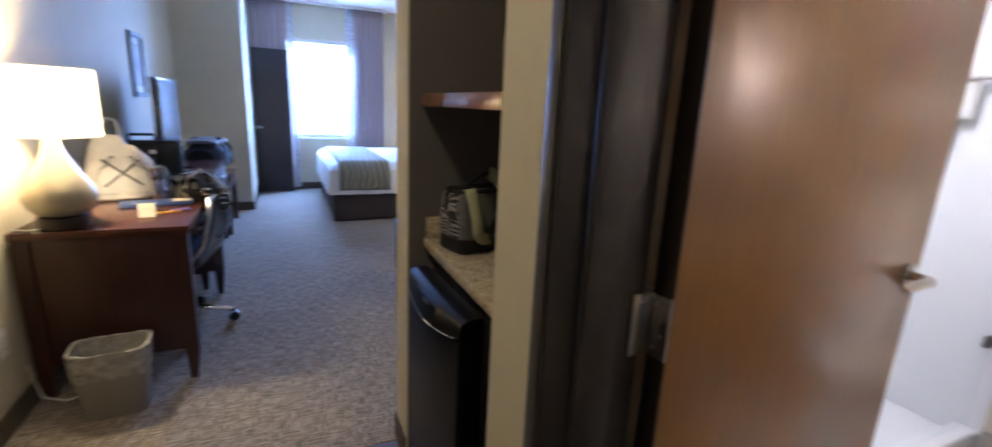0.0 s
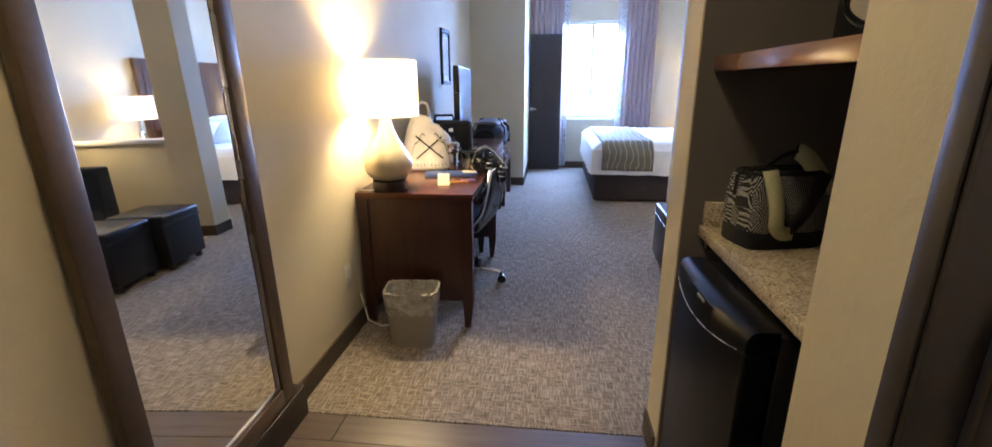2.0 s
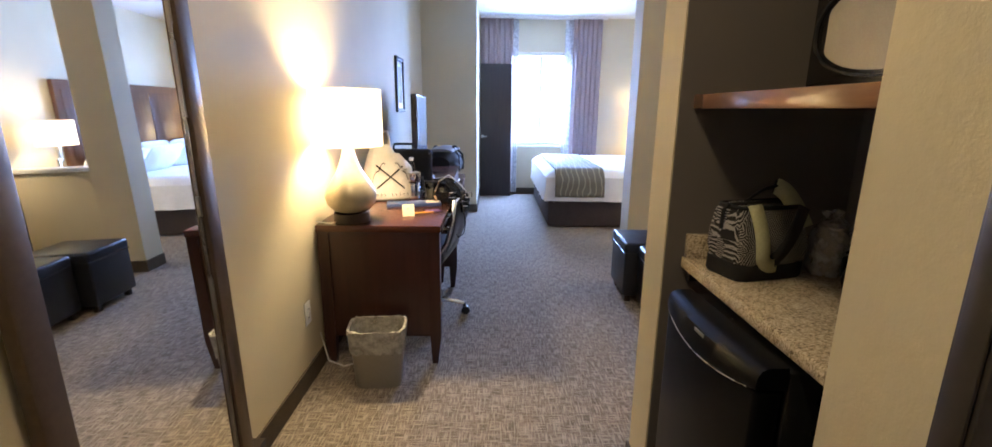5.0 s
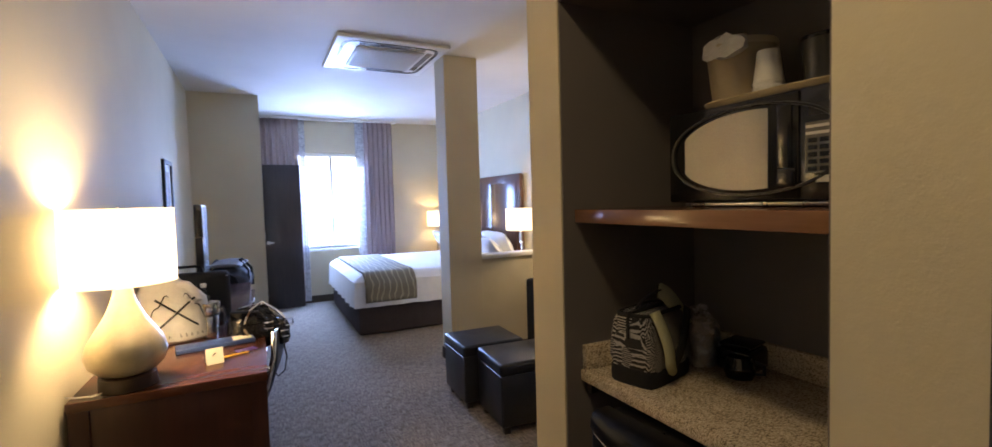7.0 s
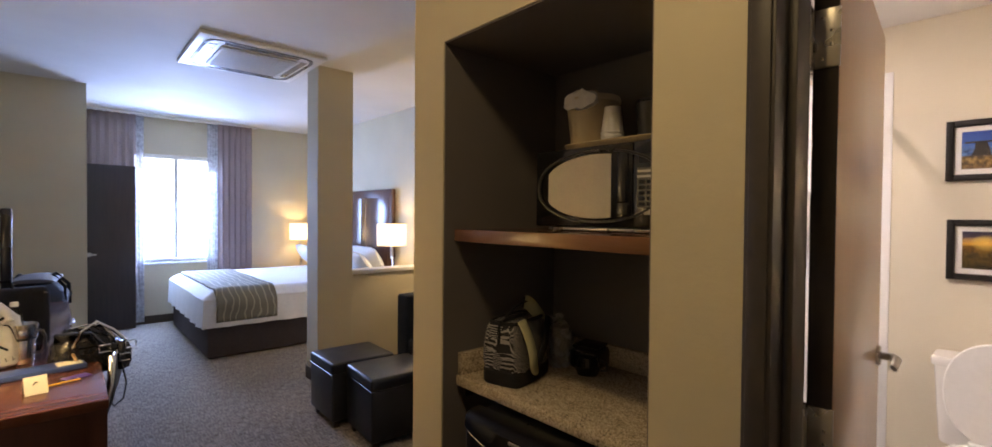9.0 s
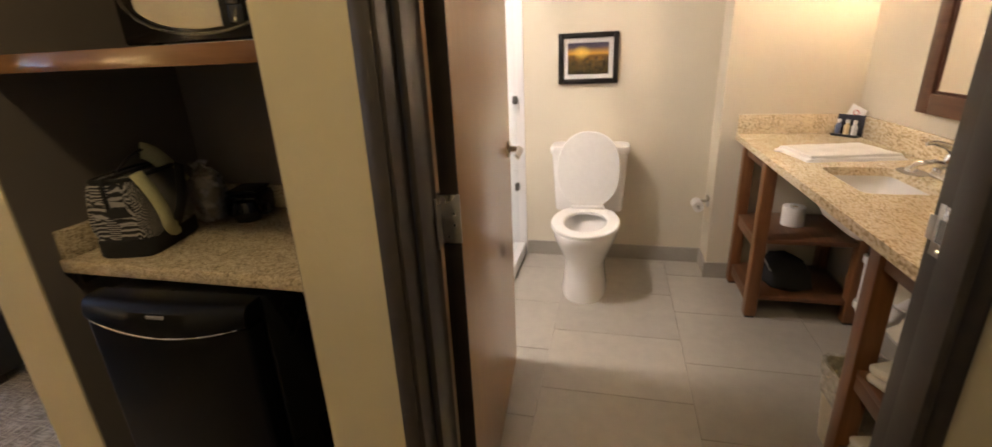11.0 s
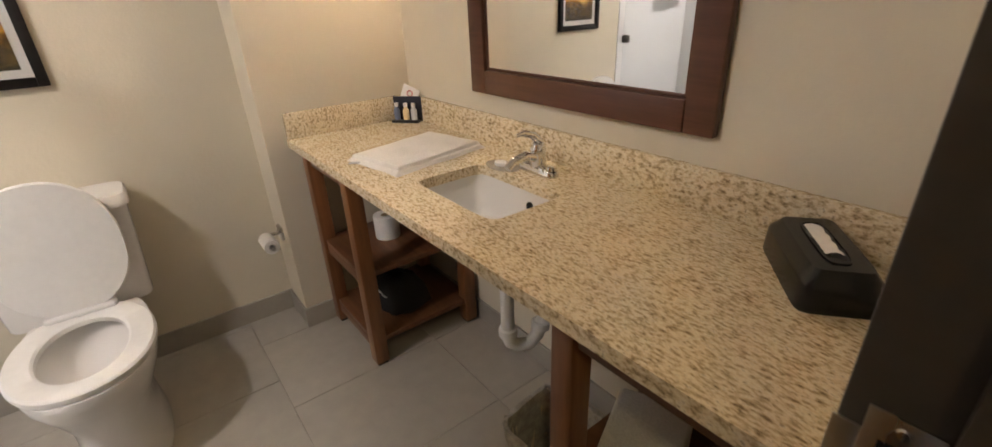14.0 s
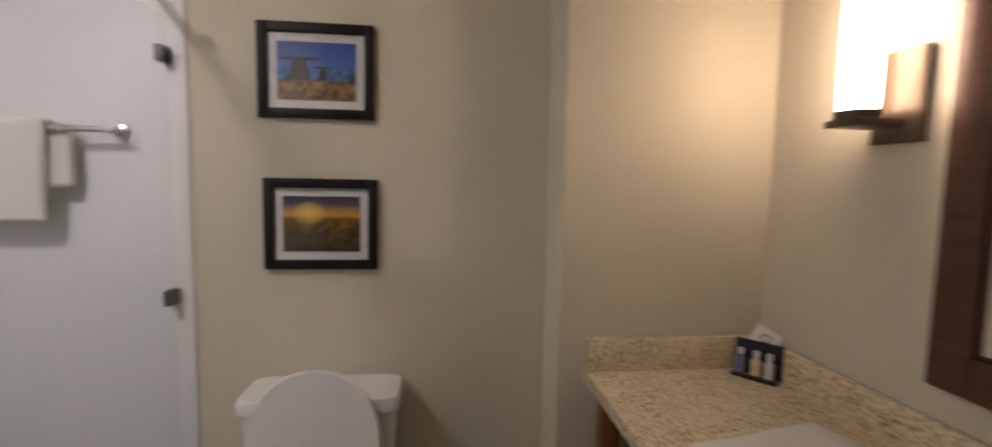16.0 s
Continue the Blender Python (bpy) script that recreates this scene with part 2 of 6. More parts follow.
# ---- mesh helpers ----
def box(bm, x0, y0, z0, x1, y1, z1, bevel=0.0, seg=2, m=None):
    mat = Matrix.Translation(((x0 + x1) / 2, (y0 + y1) / 2, (z0 + z1) / 2)) @ Matrix.Diagonal((x1 - x0, y1 - y0, z1 - z0, 1))
    vs = bmesh.ops.create_cube(bm, size=1, matrix=mat)["verts"]
    if bevel:
        es = list({e for v in vs for e in v.link_edges})
        got = bmesh.ops.bevel(bm, geom=es, offset=bevel, segments=seg, affect="EDGES", profile=0.5)
        vs = list({v for f in got["faces"] for v in f.verts} | {v for v in vs if v.is_valid})
    if m is not None:
        bmesh.ops.transform(bm, matrix=m, verts=vs)
    return bm


def boxes(*rows, bevel=0.0, seg=2):
    bm = bmesh.new()
    for r in rows:
        box(bm, *r, bevel=bevel, seg=seg)
    return bm


def lathe(bm, prof, seg=32, m=None, sx=1.0, sy=1.0):
    """A turned shape from (radius, height) pairs; a radius of 0 closes it."""
    rings, made = [], []
    for r, z in prof:
        if r <= 1e-6:
            ring = [bm.verts.new((0, 0, z))]
        else:
            ring = [bm.verts.new((sx * r * math.cos(2 * math.pi * k / seg), sy * r * math.sin(2 * math.pi * k / seg), z)) for k in range(seg)]
        rings.append(ring)
        made += ring
    for a, b in zip(rings, rings[1:]):
        for k in range(seg):
            j = (k + 1) % seg
            if len(a) == 1 and len(b) > 1:
                bm.faces.new((a[0], b[j], b[k]))
            elif len(b) == 1 and len(a) > 1:
                bm.faces.new((a[k], a[j], b[0]))
            elif len(a) > 1:
                bm.faces.new((a[k], a[j], b[j], b[k]))
    if m is not None:
        bmesh.ops.transform(bm, matrix=m, verts=made)
    return bm


def tube(bm, pts, r, seg=10, ends=True, flat=1.0):
    """A round rod swept along points; flat squeezes it along its second axis."""
    pts = [Vector(p) for p in pts]
    rings, n0 = [], None
    for i, p in enumerate(pts):
        d = ((pts[i + 1] if i + 1 < len(pts) else p) - (pts[i - 1] if i else p)).normalized()
        if n0 is None:
            n0 = d.orthogonal().normalized()
        n0 = (n0 - d * n0.dot(d)).normalized()
        b = d.cross(n0)
        rr = r[i] if isinstance(r, (list, tuple)) else r
        rings.append([bm.verts.new(p + rr * (math.cos(2 * math.pi * k / seg) * n0 + flat * math.sin(2 * math.pi * k / seg) * b)) for k in range(seg)])
    for a, b in zip(rings, rings[1:]):
        for k in range(seg):
            bm.faces.new((a[k], a[(k + 1) % seg], b[(k + 1) % seg], b[k]))
    if ends:
        bm.faces.new(rings[0][::-1])
        bm.faces.new(rings[-1])
    return bm


def grid(bm, nu, nv, f):
    """A sheet of nu by nv cells; f(u, v) gives each place, u and v from 0 to 1."""
    vs = [[bm.verts.new(f(i / nu, j / nv)) for i in range(nu + 1)] for j in range(nv + 1)]
    for j in range(nv):
        for i in range(nu):
            bm.faces.new((vs[j][i], vs[j][i + 1], vs[j + 1][i + 1], vs[j + 1][i]))
    return bm


def loft(bm, rings, caps=True):
    """Joins closed rings of places, each with the same number, one after another."""
    vs = [[bm.verts.new(p) for p in ring] for ring in rings]
    n = len(vs[0])
    for a, b in zip(vs, vs[1:]):
        for k in range(n):
            bm.faces.new((a[k], a[(k + 1) % n], b[(k + 1) % n], b[k]))
    if caps:
        bm.faces.new(vs[0][::-1])
        bm.faces.new(vs[-1])
    return bm


def oval(cx, cy, z, rx, ry, n=28, power=2.0):
    out = []
    for k in range(n):
        a = 2 * math.pi * k / n
        c, s = math.cos(a), math.sin(a)
        out.append((cx + rx * math.copysign(abs(c) ** (2 / power), c), cy + ry * math.copysign(abs(s) ** (2 / power), s), z))
    return out


def mesh_of(name, bm, material, smooth=True):
    bmesh.ops.recalc_face_normals(bm, faces=bm.faces)
    me = bpy.data.meshes.new(name)
    bm.to_mesh(me)
    bm.free()
    me.materials.append(material)
    if smooth:
        me.shade_smooth()
        me.set_sharp_from_angle(angle=radians(38))
    return me


def part(name, bm, material, parent, label="", smooth=True):
    ob = new(name, mesh_of(name, bm, material, smooth))
    ob.parent = parent
    if label:
        ob["label"] = label
    return ob


def thing(name, label, category, m=None, group=""):
    ob = new(name)
    ob.empty_display_size = 0.1
    if m is not None:
        ob.matrix_world = m
    return tagged(ob, label, category, group)


def single(name, bm, material, label, category, m=None, group="", smooth=True):
    ob = new(name, mesh_of(name, bm, material, smooth))
    if m is not None:
        ob.matrix_world = m
    return tagged(ob, label, category, group)


def structure(name, bm, material, label, smooth=False):
    return tagged(new(name, mesh_of(name, bm, material, smooth)), label, name.split("_")[0], kind="structure")


def thicken(ob, t, offset=0.0):
    s = ob.modifiers.new("thickness", "SOLIDIFY")
    s.thickness, s.offset = t, offset
    return ob


# ---- structure ----
CZ, BZ = 2.67, 2.44          # ceilings of the room and of the bathroom
WX, EX, NY = -0.885, 2.62, 8.13   # west, east and north faces
HX, HS, HB = 0.545, 0.625, 0.70   # hall face north and south of the bathroom door, bathroom face

BX, RX, SY = 2.87, 2.65, -0.71   # bathroom's back wall, return and mirror wall

structure("wall_west", boxes((WX - 0.12, -1.7, 0, WX, NY + 0.2, CZ)), PAINT, "beige painted textured long wall of the hotel room")
structure("wall_closet", boxes((WX, 6.70, 0, -0.20, 6.82, CZ), (-0.32, 6.82, 0, -0.20, NY, CZ)), PAINT, "beige painted closet wall beside the window")
structure("wall_north", boxes((WX, NY, 0, 0.28, NY + 0.2, CZ), (1.21, NY, 0, EX, NY + 0.2, CZ), (0.28, NY, 0, 1.21, NY + 0.2, 0.78), (0.28, NY, 2.19, 1.21, NY + 0.2, CZ)), PAINT, "beige painted window wall")
structure("wall_east", boxes((EX, 2.01, 0, EX + 0.12, NY + 0.2, CZ)), PAINT, "beige painted wall behind the bed")
structure("wall_partition", boxes((HX, 1.84, 0, BX + 0.12, 2.01, CZ)), PAINT, "beige painted wall end between the niche and the room")
structure("wall_hall", boxes((HX, 0.912, 0, HB, 1.10, CZ), (HX, 1.10, 1.985, HB, 1.84, CZ), (HX, -0.085, 2.075, HB, 0.912, CZ), (HS, -1.6, 0, HB, -0.085, CZ)), PAINT, "beige painted hall wall with the niche and bathroom door")
structure("wall_niche", boxes((1.09, 1.0, 0, 1.20, 1.84, BZ), (HB, 1.0, 0, 1.09, 1.10, BZ), (HB, 1.10, 1.985, 1.09, 1.84, 2.05)), BATHPAINT, "wall round the kitchenette niche")
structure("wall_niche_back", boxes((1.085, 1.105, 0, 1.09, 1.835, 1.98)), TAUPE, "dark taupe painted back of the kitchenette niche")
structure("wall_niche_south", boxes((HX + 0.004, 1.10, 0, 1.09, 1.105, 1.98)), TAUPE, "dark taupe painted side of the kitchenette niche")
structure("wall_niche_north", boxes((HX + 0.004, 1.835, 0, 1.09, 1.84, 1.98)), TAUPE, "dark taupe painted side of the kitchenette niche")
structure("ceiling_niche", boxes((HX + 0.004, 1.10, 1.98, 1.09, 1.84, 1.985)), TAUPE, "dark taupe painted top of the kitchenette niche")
structure("wall_bath_back", boxes((BX, SY - 0.12, 0, BX + 0.12, 1.84, CZ)), BATHPAINT, "cream bathroom wall behind the toilet")
structure("wall_return", boxes((RX, SY, 0, BX, -0.065, BZ)), BATHPAINT, "cream return wall beside the vanity")
structure("wall_mirror", boxes((HB, SY - 0.12, 0, BX, SY, CZ)), BATHPAINT, "cream bathroom wall behind the vanity")
structure("wall_hall_inside", boxes((HB, SY, 0, HB + 0.004, -0.09, BZ), (HB, 0.917, 0, HB + 0.004, 1.0, BZ), (HB, -0.09, 2.08, HB + 0.004, 0.917, BZ)), BATHPAINT, "cream paint on the bathroom side of the hall wall")
structure("wall_south", boxes((WX, -1.7, 0, HB, -1.6, CZ)), PAINT, "beige wall at the end of the entry hall")
structure("ceiling", boxes((WX - 0.12, -1.7, CZ, BX + 0.12, NY + 0.2, CZ + 0.1)), CEILING, "white textured ceiling")
structure("ceiling_bath", boxes((HB, SY, BZ, BX, 1.84, BZ + 0.05)), CEILING, "white bathroom ceiling")
structure("column", boxes((1.215, 4.56, 0, 1.525, 4.80, CZ), bevel=0.004), PAINT, "square beige painted column")
structure("wall_half", boxes((1.525, 4.59, 0, EX, 4.71, 0.895)), PAINT, "beige half-height wall beside the column")
structure("trim_half_wall_cap", boxes((1.525, 4.565, 0.895, EX, 4.735, 0.93), bevel=0.006), WHITEPLASTIC, "white painted cap on the half wall", True)
structure("floor_carpet", boxes((WX, 1.985, -0.1, EX, NY, 0.0)), CARPET, "grey brown patterned low-pile carpet")
hall_floor = structure("floor_hall", boxes((WX, -1.6, -0.1, HX, 1.985, -0.006), (HX, 1.10, -0.1, 1.09, 1.84, -0.006), (HX, -0.085, -0.1, HB - 0.06, 0.912, -0.006)), DARKGROUT, "dark wood-look plank tile floor in the entry hall")
bath_floor = structure("floor_bath", boxes((HB - 0.06, SY, -0.1, BX, 1.84, -0.006)), GROUT, "taupe porcelain tile floor in the bathroom")
structure("baseboard_room", boxes((WX, 1.985, 0, WX + 0.010, 6.69, 0.10), (WX + 0.010, 6.69, 0, -0.19, 6.70, 0.10), (-0.20, 6.70, 0, -0.19, NY - 0.01, 0.10), (-0.20, NY - 0.01, 0, EX, NY, 0.10), (HX, 2.01, 0, EX - 0.01, 2.02, 0.10), (HX - 0.010, 1.86, 0, HX, 2.02, 0.10), (EX - 0.010, 2.01, 0, EX, 4.58, 0.10), (1.525, 4.58, 0, EX, 4.59, 0.10), (1.205, 4.55, 0, 1.535, 4.56, 0.10), (1.205, 4.56, 0, 1.215, 4.80, 0.10)), CARPETBASE, "brown carpet baseboard strip")
bath_base = structure("baseboard_bath", boxes((BX - 0.010, -0.065, 0, BX, 1.06, 0.10), (RX, -0.065, 0, BX - 0.01, -0.055, 0.10), (RX - 0.010, SY + 0.01, 0, RX, -0.055, 0.10), (HB, SY, 0, RX - 0.010, SY + 0.010, 0.10), bevel=0.002), BATHTILE, "taupe tile baseboard in the bathroom")
structure("baseboard_hall", boxes((WX, -1.6, 0, WX + 0.060, 1.98, 0.135), (HX - 0.012, 0.916, 0, HX, 1.10, 0.12), (HS - 0.012, -1.6, 0, HS, -0.09, 0.12), bevel=0.002), ESPRESSO, "dark tile baseboard in the entry hall")


def window():
    w = tagged(thing("window_1", "bright window with white frame and centre mullion", "window"), kind="structure")
    w.location = (0.745, NY, 0.78)
    part("window_frame", boxes((-0.465, 0.06, 0, 0.465, 0.12, 0.05), (-0.465, 0.06, 1.36, 0.465, 0.12, 1.41), (-0.465, 0.06, 0.05, -0.42, 0.12, 1.36), (0.42, 0.06, 0.05, 0.465, 0.12, 1.36), (-0.02, 0.065, 0.05, 0.02, 0.115, 1.36), bevel=0.004), WHITEPLASTIC, w)
    part("window_sill", boxes((-0.49, -0.03, -0.025, 0.49, 0.06, 0.0), bevel=0.004), WHITEPLASTIC, w)
    for x in (-0.22, 0.22):
        p = part("pane", boxes((x - 0.2, 0.085, 0.05, x + 0.2, 0.091, 1.36)), CLEAR, w)
        p.visible_shadow = False


window()
SKYGLOW = glowing("overcast_distance", (0.66, 0.80, 1.0), 2.4)
tagged(new("backdrop", mesh_of("backdrop", boxes((-7, 12.0, -3, 9, 12.05, 8)), SKYGLOW)), "bright hazy daylight outside the window", "backdrop", kind="structure")


def door_frame(name, y0, y1, label):
    """A steel frame round the bathroom opening: casing on both faces, jambs, stops."""
    f = tagged(thing(name, label, "door frame"), kind="structure")
    bm = bmesh.new()
    for s, y in ((1, y1), (-1, y0)):
        a, b = sorted((y, y + s * 0.048))
        fx = HX if s > 0 else HS
        box(bm, fx - 0.012, a, 0, HB + 0.022, b, 2.03, 0.003)
        a, b = sorted((y, y - s * 0.016))
        box(bm, HX + 0.045, a, 0, HB - 0.042, b, 2.014, 0.003)
        a, b = sorted((y + s * 0.006, y + s * 0.040))
        box(bm, fx - 0.018, a, 0, fx - 0.012, b, 2.06, 0.003)
    box(bm, HX - 0.018, y0 - 0.048, 2.03, HB + 0.018, y1 + 0.048, 2.078, 0.003)
    box(bm, HX + 0.045, y0, 2.014, HB - 0.042, y1, 2.03, 0.003)
    part("frame", bm, STEELFRAME, f)
    sp = part("strike_plate", boxes((HB - 0.040, y0, 0.985, HB + 0.005, y0 + 0.003, 1.075), (HB + 0.005, y0 - 0.0, 1.008, HB + 0.024, y0 + 0.003, 1.052), bevel=0.001), NICKEL, f, "satin nickel strike plate")
    part("latch_hole", boxes((HB - 0.030, y0 + 0.003, 1.010, HB - 0.006, y0 + 0.0045, 1.050)), BLACKPLASTIC, sp)
    for z in (0.996, 1.064):
        part("screw", lathe(bmesh.new(), [(0, 0.0022), (0.004, 0.0018), (0.005, 0)], 12, pose(HB - 0.018, y0 + 0.003, z, -90)), CHROME, sp)
    return f


door_frame("door_frame_1", -0.038, 0.865, "dark bronze steel frame of the bathroom door")


def bath_door():
    d = tagged(thing("door_1", "brown wood veneer bathroom door standing open", "door", pose(0.745, 0.823, 0, 0, 0, 4.9)), kind="structure")
    leaf = part("leaf", boxes((0.004, 0.0, 0.012, 0.900, 0.044, 2.022), bevel=0.002), DOORWOOD, d)
    part("edge_band", boxes((0.0005, 0.001, 0.014, 0.004, 0.043, 2.02)), ESPRESSO, leaf)
    for z in (0.25, 1.0, 1.78):
        h = part("hinge", boxes((-0.004, -0.002, z - 0.057, 0.0005, 0.04, z + 0.057), bevel=0.001), NICKEL, d, "satin nickel butt hinge")
        part("knuckle", tube(bmesh.new(), [(0.002, 0.050, z - 0.06), (0.002, 0.050, z + 0.06)], 0.0075, 12), NICKEL, h)
        part("jamb_leaf", boxes((-0.045, 0.0400, z - 0.057, -0.004, 0.0435, z + 0.057), bevel=0.001), NICKEL, h)
        for k in (-0.04, -0.013, 0.013, 0.04):
            part("screw", lathe(bmesh.new(), [(0, 0.0015), (0.0035, 0.001), (0.004, 0)], 10, pose(-0.004, 0.02 + 0.008 * (1 if k * k > 0.001 else -1), z + k, 0, -90)), CHROME, h)
    for s, y in ((-1, 0.0), (1, 0.044)):
        hd = part("handle", lathe(bmesh.new(), [(0, 0), (0.032, 0), (0.032, 0.006), (0.028, 0.011), (0.012, 0.012), (0.011, 0.045), (0, 0.045)], 24, pose(0.838, y, 0.992, 90 * -s)), NICKEL, d, "satin nickel lever handle")
        part("lever", tube(bmesh.new(), [(0.850, y + s * 0.045, 0.992), (0.828, y + s * 0.052, 0.992), (0.770, y + s * 0.052, 0.993), (0.708, y + s * 0.050, 0.988)], [0.013, 0.013, 0.012, 0.010], 12, True, 0.6), NICKEL, hd)
    part("latch_plate", boxes((0.900, 0.010, 0.945, 0.9012, 0.034, 1.005), bevel=0.0005), NICKEL, d)


bath_door()


# ---- main room ----
def framed_mirror(name, label, m, w, h, fw, fd, frame_mat):
    """A mirror in a moulded frame; x along its width, z up, y out of the wall towards -y."""
    t = thing(name, label, "mirror", m)
    bm = bmesh.new()
    for x0, x1, z0, z1 in ((0, fw, 0, h), (w - fw, w, 0, h), (fw, w - fw, 0, fw), (fw, w - fw, h - fw, h)):
        box(bm, x0, -fd, z0, x1, 0, z1, 0.005, 2)
    part("frame", bm, frame_mat, t)
    e = 0.010
    part("inner_bead", boxes((fw, -fd + 0.012, fw, fw + e, 0, h - fw), (w - fw - e, -fd + 0.012, fw, w - fw, 0, h - fw), (fw + e, -fd + 0.012, fw, w - fw - e, 0, fw + e), (fw + e, -fd + 0.012, h - fw - e, w - fw - e, 0, h - fw), bevel=0.002), NICKEL if frame_mat is BRONZE else frame_mat, t)
    part("glass", boxes((fw + e, -0.012, fw + e, w - fw - e, -0.004, h - fw - e)), MIRRORGLASS, t, smooth=False)
    return t


framed_mirror("full_length_mirror", "tall full-length mirror in a bronze brown frame on the hall wall", pose(WX + 0.040, 1.210, 0.140, -1.2, 0, 91.3), 0.70, 1.86, 0.068, 0.03, BRONZE)


def desk():
    d = thing("writing_desk", "dark cherry writing desk against the beige wall", "desk", pose(-0.872, 2.75, 0))
    L, W, H = 1.20, 0.625, 0.765
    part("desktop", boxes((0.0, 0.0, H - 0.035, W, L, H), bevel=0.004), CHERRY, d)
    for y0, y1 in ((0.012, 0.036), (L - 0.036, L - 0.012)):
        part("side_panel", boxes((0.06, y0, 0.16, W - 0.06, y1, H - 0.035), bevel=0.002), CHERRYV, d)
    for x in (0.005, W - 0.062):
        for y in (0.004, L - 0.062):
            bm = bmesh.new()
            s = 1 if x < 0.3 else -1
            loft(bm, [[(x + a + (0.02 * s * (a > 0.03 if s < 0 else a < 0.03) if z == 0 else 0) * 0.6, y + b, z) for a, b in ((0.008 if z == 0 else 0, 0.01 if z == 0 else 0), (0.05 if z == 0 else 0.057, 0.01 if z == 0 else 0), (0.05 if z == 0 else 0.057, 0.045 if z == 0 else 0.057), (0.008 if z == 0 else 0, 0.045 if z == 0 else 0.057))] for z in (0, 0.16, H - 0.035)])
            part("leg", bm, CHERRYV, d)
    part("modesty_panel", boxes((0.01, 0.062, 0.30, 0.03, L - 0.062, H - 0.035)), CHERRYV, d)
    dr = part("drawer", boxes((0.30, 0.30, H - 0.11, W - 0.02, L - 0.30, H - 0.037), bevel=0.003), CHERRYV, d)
    part("pull", tube(bmesh.new(), [(W - 0.02, L / 2 - 0.05, H - 0.075), (W, L / 2 - 0.05, H - 0.075), (W, L / 2 + 0.05, H - 0.075), (W - 0.02, L / 2 + 0.05, H - 0.075)], 0.005), NICKEL, dr)


desk()


def dresser():
    d = thing("dresser", "dark cherry dresser with three rows of drawers", "dresser", pose(WX, 3.98, 0))
    L, W, H = 1.45, 0.545, 0.755
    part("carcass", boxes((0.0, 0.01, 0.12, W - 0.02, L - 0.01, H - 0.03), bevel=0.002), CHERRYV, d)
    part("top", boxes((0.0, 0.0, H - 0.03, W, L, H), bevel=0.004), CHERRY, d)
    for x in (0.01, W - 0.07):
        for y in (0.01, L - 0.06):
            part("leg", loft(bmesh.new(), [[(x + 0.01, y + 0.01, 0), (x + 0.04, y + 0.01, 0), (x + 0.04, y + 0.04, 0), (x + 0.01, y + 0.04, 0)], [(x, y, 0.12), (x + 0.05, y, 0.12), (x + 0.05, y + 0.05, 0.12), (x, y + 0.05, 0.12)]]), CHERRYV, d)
    for k in range(3):
        for j in range(2):
            y0 = 0.03 + j * (L - 0.06) / 2
            z0 = 0.14 + k * 0.195
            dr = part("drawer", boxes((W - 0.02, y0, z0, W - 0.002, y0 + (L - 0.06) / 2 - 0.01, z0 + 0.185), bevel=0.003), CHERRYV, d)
            yc = y0 + (L - 0.06) / 4
            part("pull", tube(bmesh.new(), [(W - 0.002, yc - 0.09, z0 + 0.13), (W + 0.022, yc - 0.09, z0 + 0.13), (W + 0.022, yc + 0.09, z0 + 0.13), (W - 0.002, yc + 0.09, z0 + 0.13)], 0.006), NICKEL, dr)


dresser()


def television():
    t = thing("television", "black flat-screen television on the dresser, switched off", "television", pose(-0.60, 4.66, 0.755, 0, 0, 3.5))
    part("base", boxes((-0.10, -0.22, 0.0, 0.10, 0.22, 0.014), bevel=0.005), BLACKGLOSS, t)
    part("neck", boxes((-0.03, -0.05, 0.014, 0.0, 0.05, 0.12), bevel=0.004), BLACKPLASTIC, t)
    sc = part("case", boxes((-0.045, -0.47, 0.09, 0.0, 0.47, 0.69), bevel=0.008), BLACKPLASTIC, t)
    part("screen", boxes((0.0, -0.455, 0.115, 0.003, 0.455, 0.675)), plain("matt_screen_glass", (0.010, 0.011, 0.014), 0.20, 0, 60, 0.1, 0.0, 0.0003, 0.5), sc)


television()


def table_lamp(name, m, label, scale=1.0):
    t = thing(name, label, "lamp", m)
    part("base", lathe(bmesh.new(), [(0, 0), (0.090, 0), (0.091, 0.006), (0.088, 0.046), (0.078, 0.052), (0, 0.052)], 36), ESPRESSO, t)
    body = [(0.06, 0.050), (0.088, 0.060), (0.118, 0.09), (0.128, 0.13), (0.118, 0.17), (0.092, 0.215), (0.062, 0.265), (0.043, 0.31), (0.033, 0.345), (0.030, 0.365), (0, 0.365)]
    part("body", lathe(bmesh.new(), body, 40), LAMPGLAZE, t, "pale gold glazed ceramic gourd body")
    part("stem", lathe(bmesh.new(), [(0.012, 0.365), (0.012, 0.43), (0, 0.43)], 16), NICKEL, t)
    sh = part("shade", lathe(bmesh.new(), [(0.171, 0.385), (0.171, 0.655)], 48), SHADE, t, "cream fabric drum shade lit from inside")
    thicken(sh, 0.0016)
    part("shade_rim", lathe(bmesh.new(), [(0.1716, 0.651), (0.1726, 0.651), (0.1726, 0.658), (0.169, 0.658), (0.169, 0.651)], 48), SHADE, sh)
    part("spider", tube(bmesh.new(), [(-0.17, 0, 0.64), (0.17, 0, 0.64)], 0.002, 6), NICKEL, sh)
    part("finial", lathe(bmesh.new(), [(0.004, 0.64), (0.008, 0.65), (0.006, 0.662), (0, 0.67)], 12), NICKEL, sh)
    part("cord", tube(bmesh.new(), [(-0.05, -0.05, 0.006), (-0.09, -0.075, 0.004), (-0.14, -0.06, 0.004), (-0.19, -0.03, 0.004)], 0.003, 6), WHITEPLASTIC, t)
    return t


